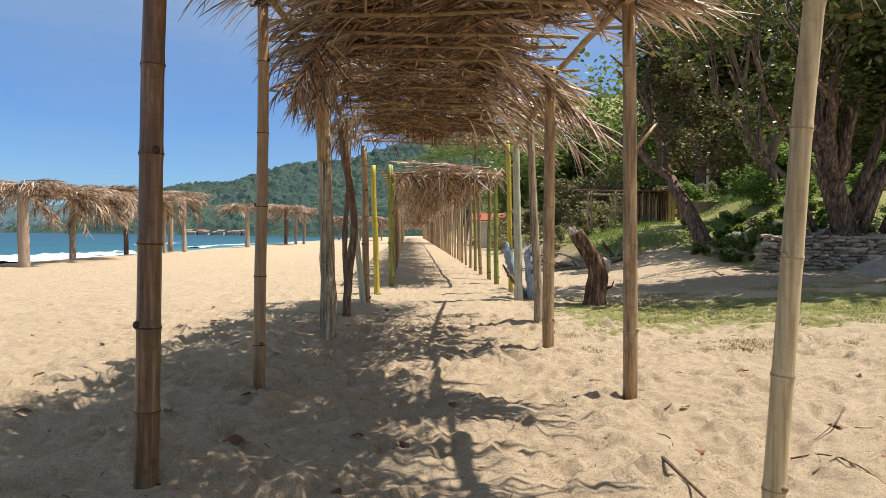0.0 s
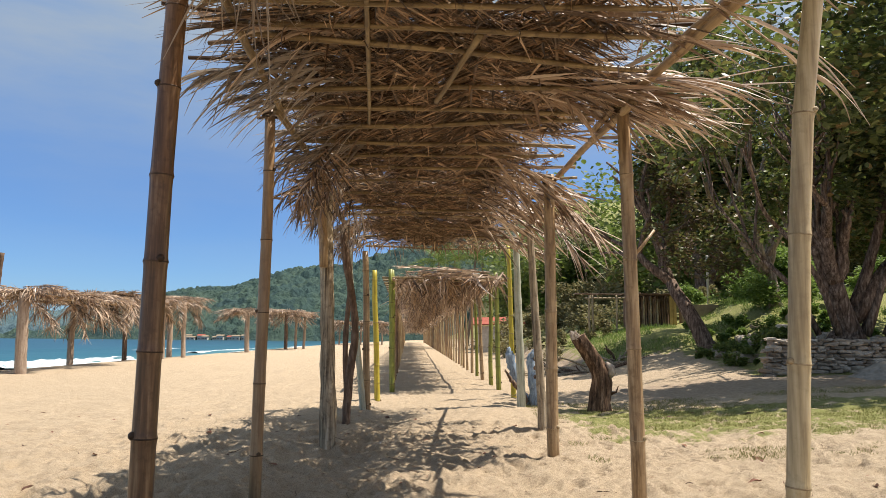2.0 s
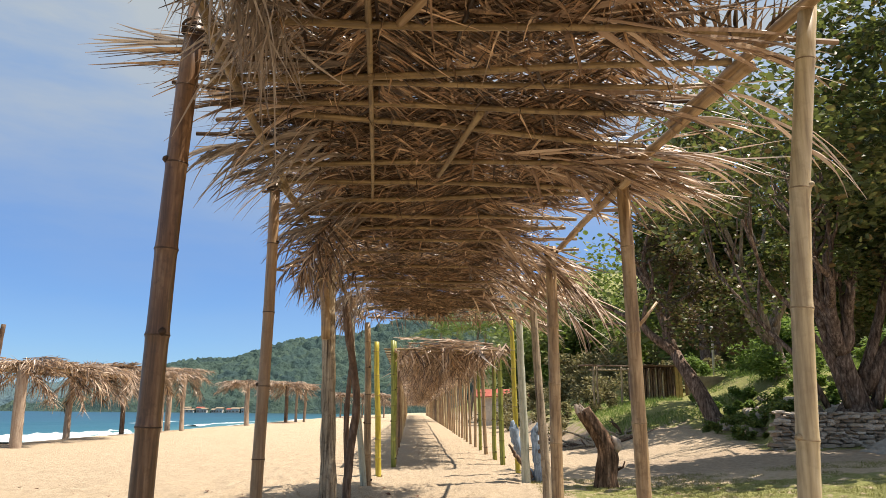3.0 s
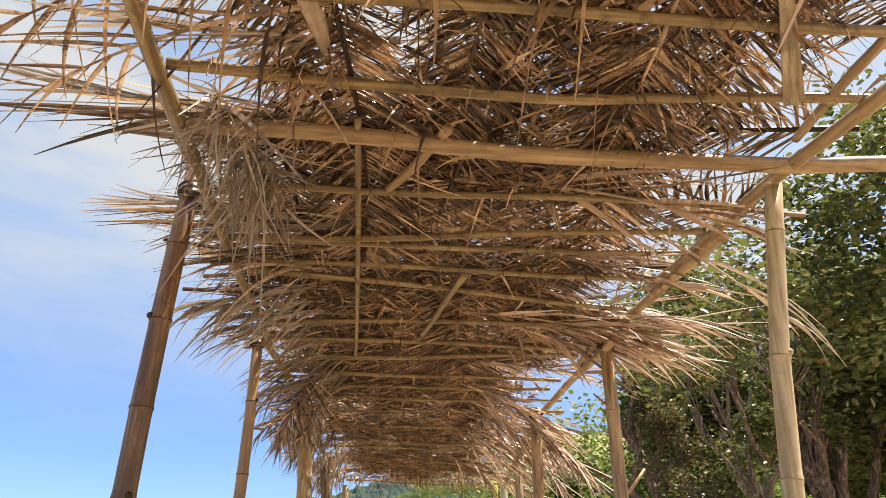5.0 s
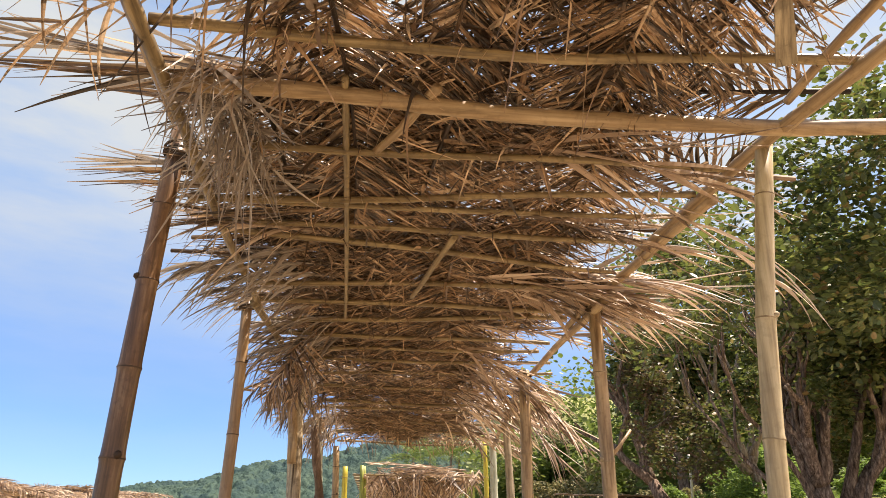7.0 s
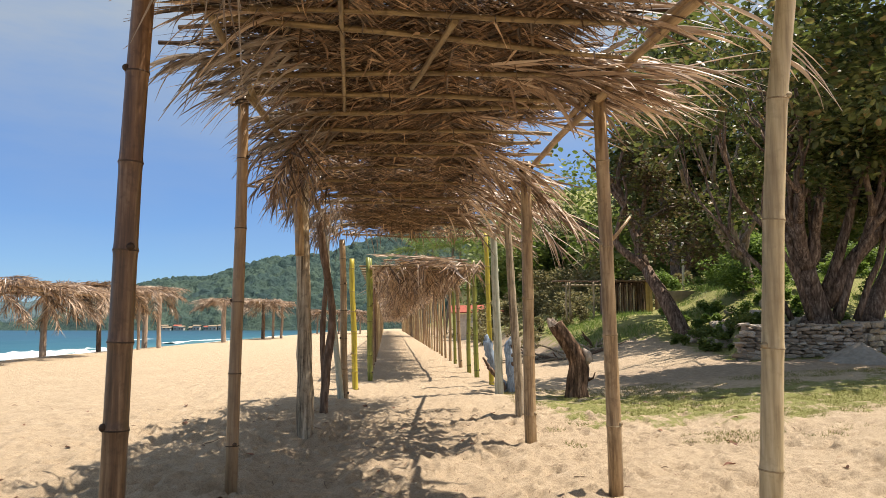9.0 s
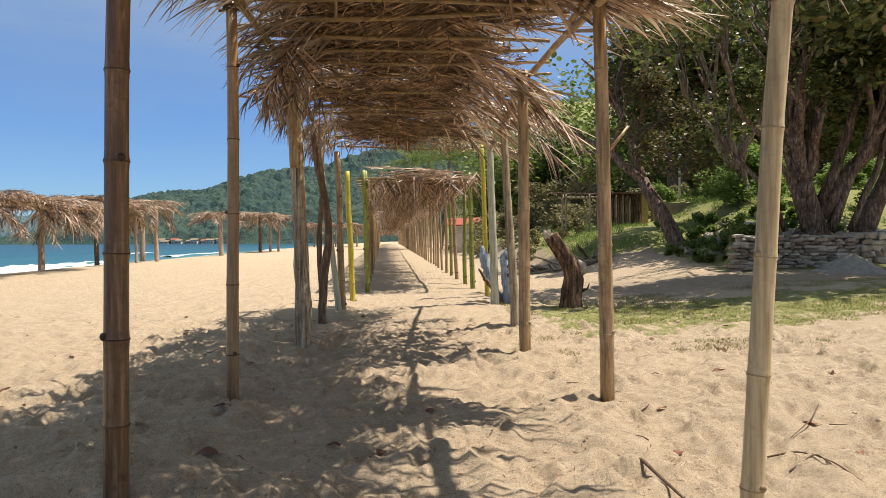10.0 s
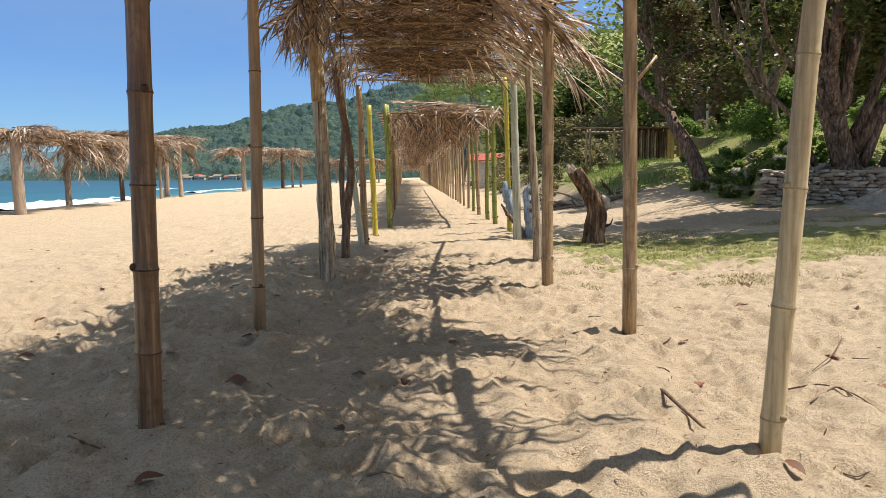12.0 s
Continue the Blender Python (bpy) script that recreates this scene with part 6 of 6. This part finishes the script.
for x, y, s in spots:
    ob = new("dry_leaf", LEAVES[int(rng_.integers(5))])
    ob.matrix_basis = Matrix.LocRotScale((x, y, sand(x, y) + 0.006), Euler((rng_.normal(0, 0.15), rng_.normal(0, 0.15), rng_.uniform(0, 6.28))), (s, s, s))
    tagged(ob, "curled brown fallen leaf lying on the sand", "leaf", "fallen leaves on the sand")


def build_chips():
    """Fine debris: bark chips, leaf scraps and shell bits strewn over the sand."""
    rng = np.random.default_rng(205)
    for mat, n, size, label in ((M_LITTER, 3400, 0.021, "dark scraps of dry leaf strewn over the sand"), (M_THATCH_SUN, 1800, 0.024, "pale thatch chips strewn over the sand")):
        x = np.concatenate([rng.normal(0.3, 1.1, n // 2), rng.uniform(-4, 5, n - n // 2)])
        y = rng.uniform(1.8, 10.5, n)
        root = np.array([(a, c, sand(a, c) + 0.004) for a, c in zip(x, y)])
        d = np.stack([rng.normal(0, 1, n), rng.normal(0, 1, n), rng.normal(0.05, 0.12, n)], 1)
        v, f = strips(root, d, size * rng.uniform(0.4, 2.2, n), size * rng.uniform(0.15, 0.5, n), np.stack([rng.normal(0, 0.4, n), rng.normal(0, 0.4, n), np.ones(n)], 1), np.zeros(n), rng, 2, 0.6)
        tagged(new("debris", mesh_of("debris", v, f, mat)), label, "debris", kind="stuff")


build_chips()


def twig(pts, r, label, name="twig", mat=None):
    pts = np.array([(x, y, sand(x, y) + r * 0.8 + up) for x, y, up in pts])
    fine = np.stack([np.interp(np.linspace(0, 1, 16), np.linspace(0, 1, len(pts)), pts[:, c]) for c in range(3)], 1)
    for _ in range(2):
        fine[1:-1] = (fine[:-2] + 2 * fine[1:-1] + fine[2:]) / 4
    v, f = tube(fine - fine[0], np.linspace(r, r * 0.5, 16), 6)
    ob = new(name, mesh_of(name, v, f, mat or M_TWIST, True))
    ob.location = fine[0]
    return tagged(ob, label, "twig", "twigs on the sand")


twig([(1.37, 4.33, 0.0), (1.36, 4.15, 0.012), (1.38, 3.98, 0.01), (1.44, 3.76, 0.0)], 0.014, "dark curved stick lying on the sand")
twig([(3.18, 5.69, 0.05), (2.85, 5.2, 0.06), (2.55, 4.92, 0.0)], 0.006, "thin arched twig on the sand")
twig([(2.23, 4.55, 0.0), (2.36, 4.45, 0.03), (2.42, 4.2, 0.02), (2.50, 3.97, 0.0)], 0.006, "thin arched twig on the sand")
twig([(2.18, 4.2, 0.0), (2.35, 4.25, 0.02), (2.5, 4.18, 0.0)], 0.006, "thin dark twig on the sand")
twig([(-1.6, 3.72, 0.0), (-1.42, 3.68, 0.01)], 0.008, "thin dark twig on the sand")
for k in range(60):
    x, y, a, ln = rng_.uniform(-5, 5), rng_.uniform(2.6, 12), rng_.uniform(0, 6.28), rng_.uniform(0.05, 0.18)
    twig([(x, y, 0), (x + ln * 0.5 * math.cos(a), y + ln * 0.5 * math.sin(a), 0.006), (x + ln * math.cos(a + 0.3), y + ln * math.sin(a + 0.3), 0)], rng_.uniform(0.003, 0.006), "small dry twig on the sand")


def build_turf():
    """Short patchy blades on the lawn beside the passage."""
    rng = np.random.default_rng(210)
    n = 60000
    x, y = rng.uniform(1.8, 10, n), rng.uniform(7.8, 15.2, n)
    keep = (lumps(x, y, 0.5, 215) * 0.6 + lumps(x, y, 1.6, 216) * 0.6 > 0.70 - 0.30 * smooth(8.5, 12.5, y)) & (lumps(x, y, 3, 8) * 1.3 + y > 9.0)
    x, y = x[keep], y[keep]
    n = len(x)
    z = land(x, y) + 0.0
    root = np.stack([x, y, z], 1)
    d = np.stack([rng.normal(0, 0.6, n), rng.normal(0, 0.6, n), np.ones(n)], 1)
    v, f = strips(root, d, rng.uniform(0.015, 0.05, n), np.full(n, 0.012), rng.normal(0, 1, (n, 3)), np.zeros(n), rng, 1, 0.3)
    tagged(new("grass", mesh_of("grass", v, f, M_GRASS)), "short patchy yellow-green turf growing in sand", "grass", kind="stuff")


build_turf()


def build_rubble():
    """Loose stones and roots on the bank under the trees."""
    rng = np.random.default_rng(220)
    for k in range(46):
        x, y = rng.uniform(8.6, 16), rng.uniform(21, 27)
        s = rng.uniform(0.12, 0.45)
        ob = new("bank_stone", STONES[k % 8])
        ob.matrix_basis = Matrix.LocRotScale((x, y, float(land(x, y)) + s * 0.15), Euler((rng.normal(0, 0.3), rng.normal(0, 0.3), rng.random() * 6)), (s * 1.3, s, s * 0.7))
        tagged(ob, "rough grey stone lying on the grassy bank", "stone", "stones on the bank")


build_rubble()


def build_bank_grass():
    rng = np.random.default_rng(221)
    n = 40000
    x, y = rng.uniform(6, 22, n), rng.uniform(25.5, 40, n)
    keep = lumps(x, y, 1.4, 222) > 0.42
    x, y = x[keep], y[keep]
    n = len(x)
    root = np.stack([x, y, land(x, y) - 0.01], 1)
    d = np.stack([rng.normal(0, 0.5, n), rng.normal(0, 0.5, n), np.ones(n)], 1)
    v, f = strips(root, d, rng.uniform(0.08, 0.28, n), np.full(n, 0.03), rng.normal(0, 1, (n, 3)), np.full(n, 0.1), rng, 1, 0.4)
    tagged(new("grass", mesh_of("grass", v, f, M_LEAF_BRIGHT)), "long green grass on the sunlit bank", "grass", kind="stuff")


build_bank_grass()
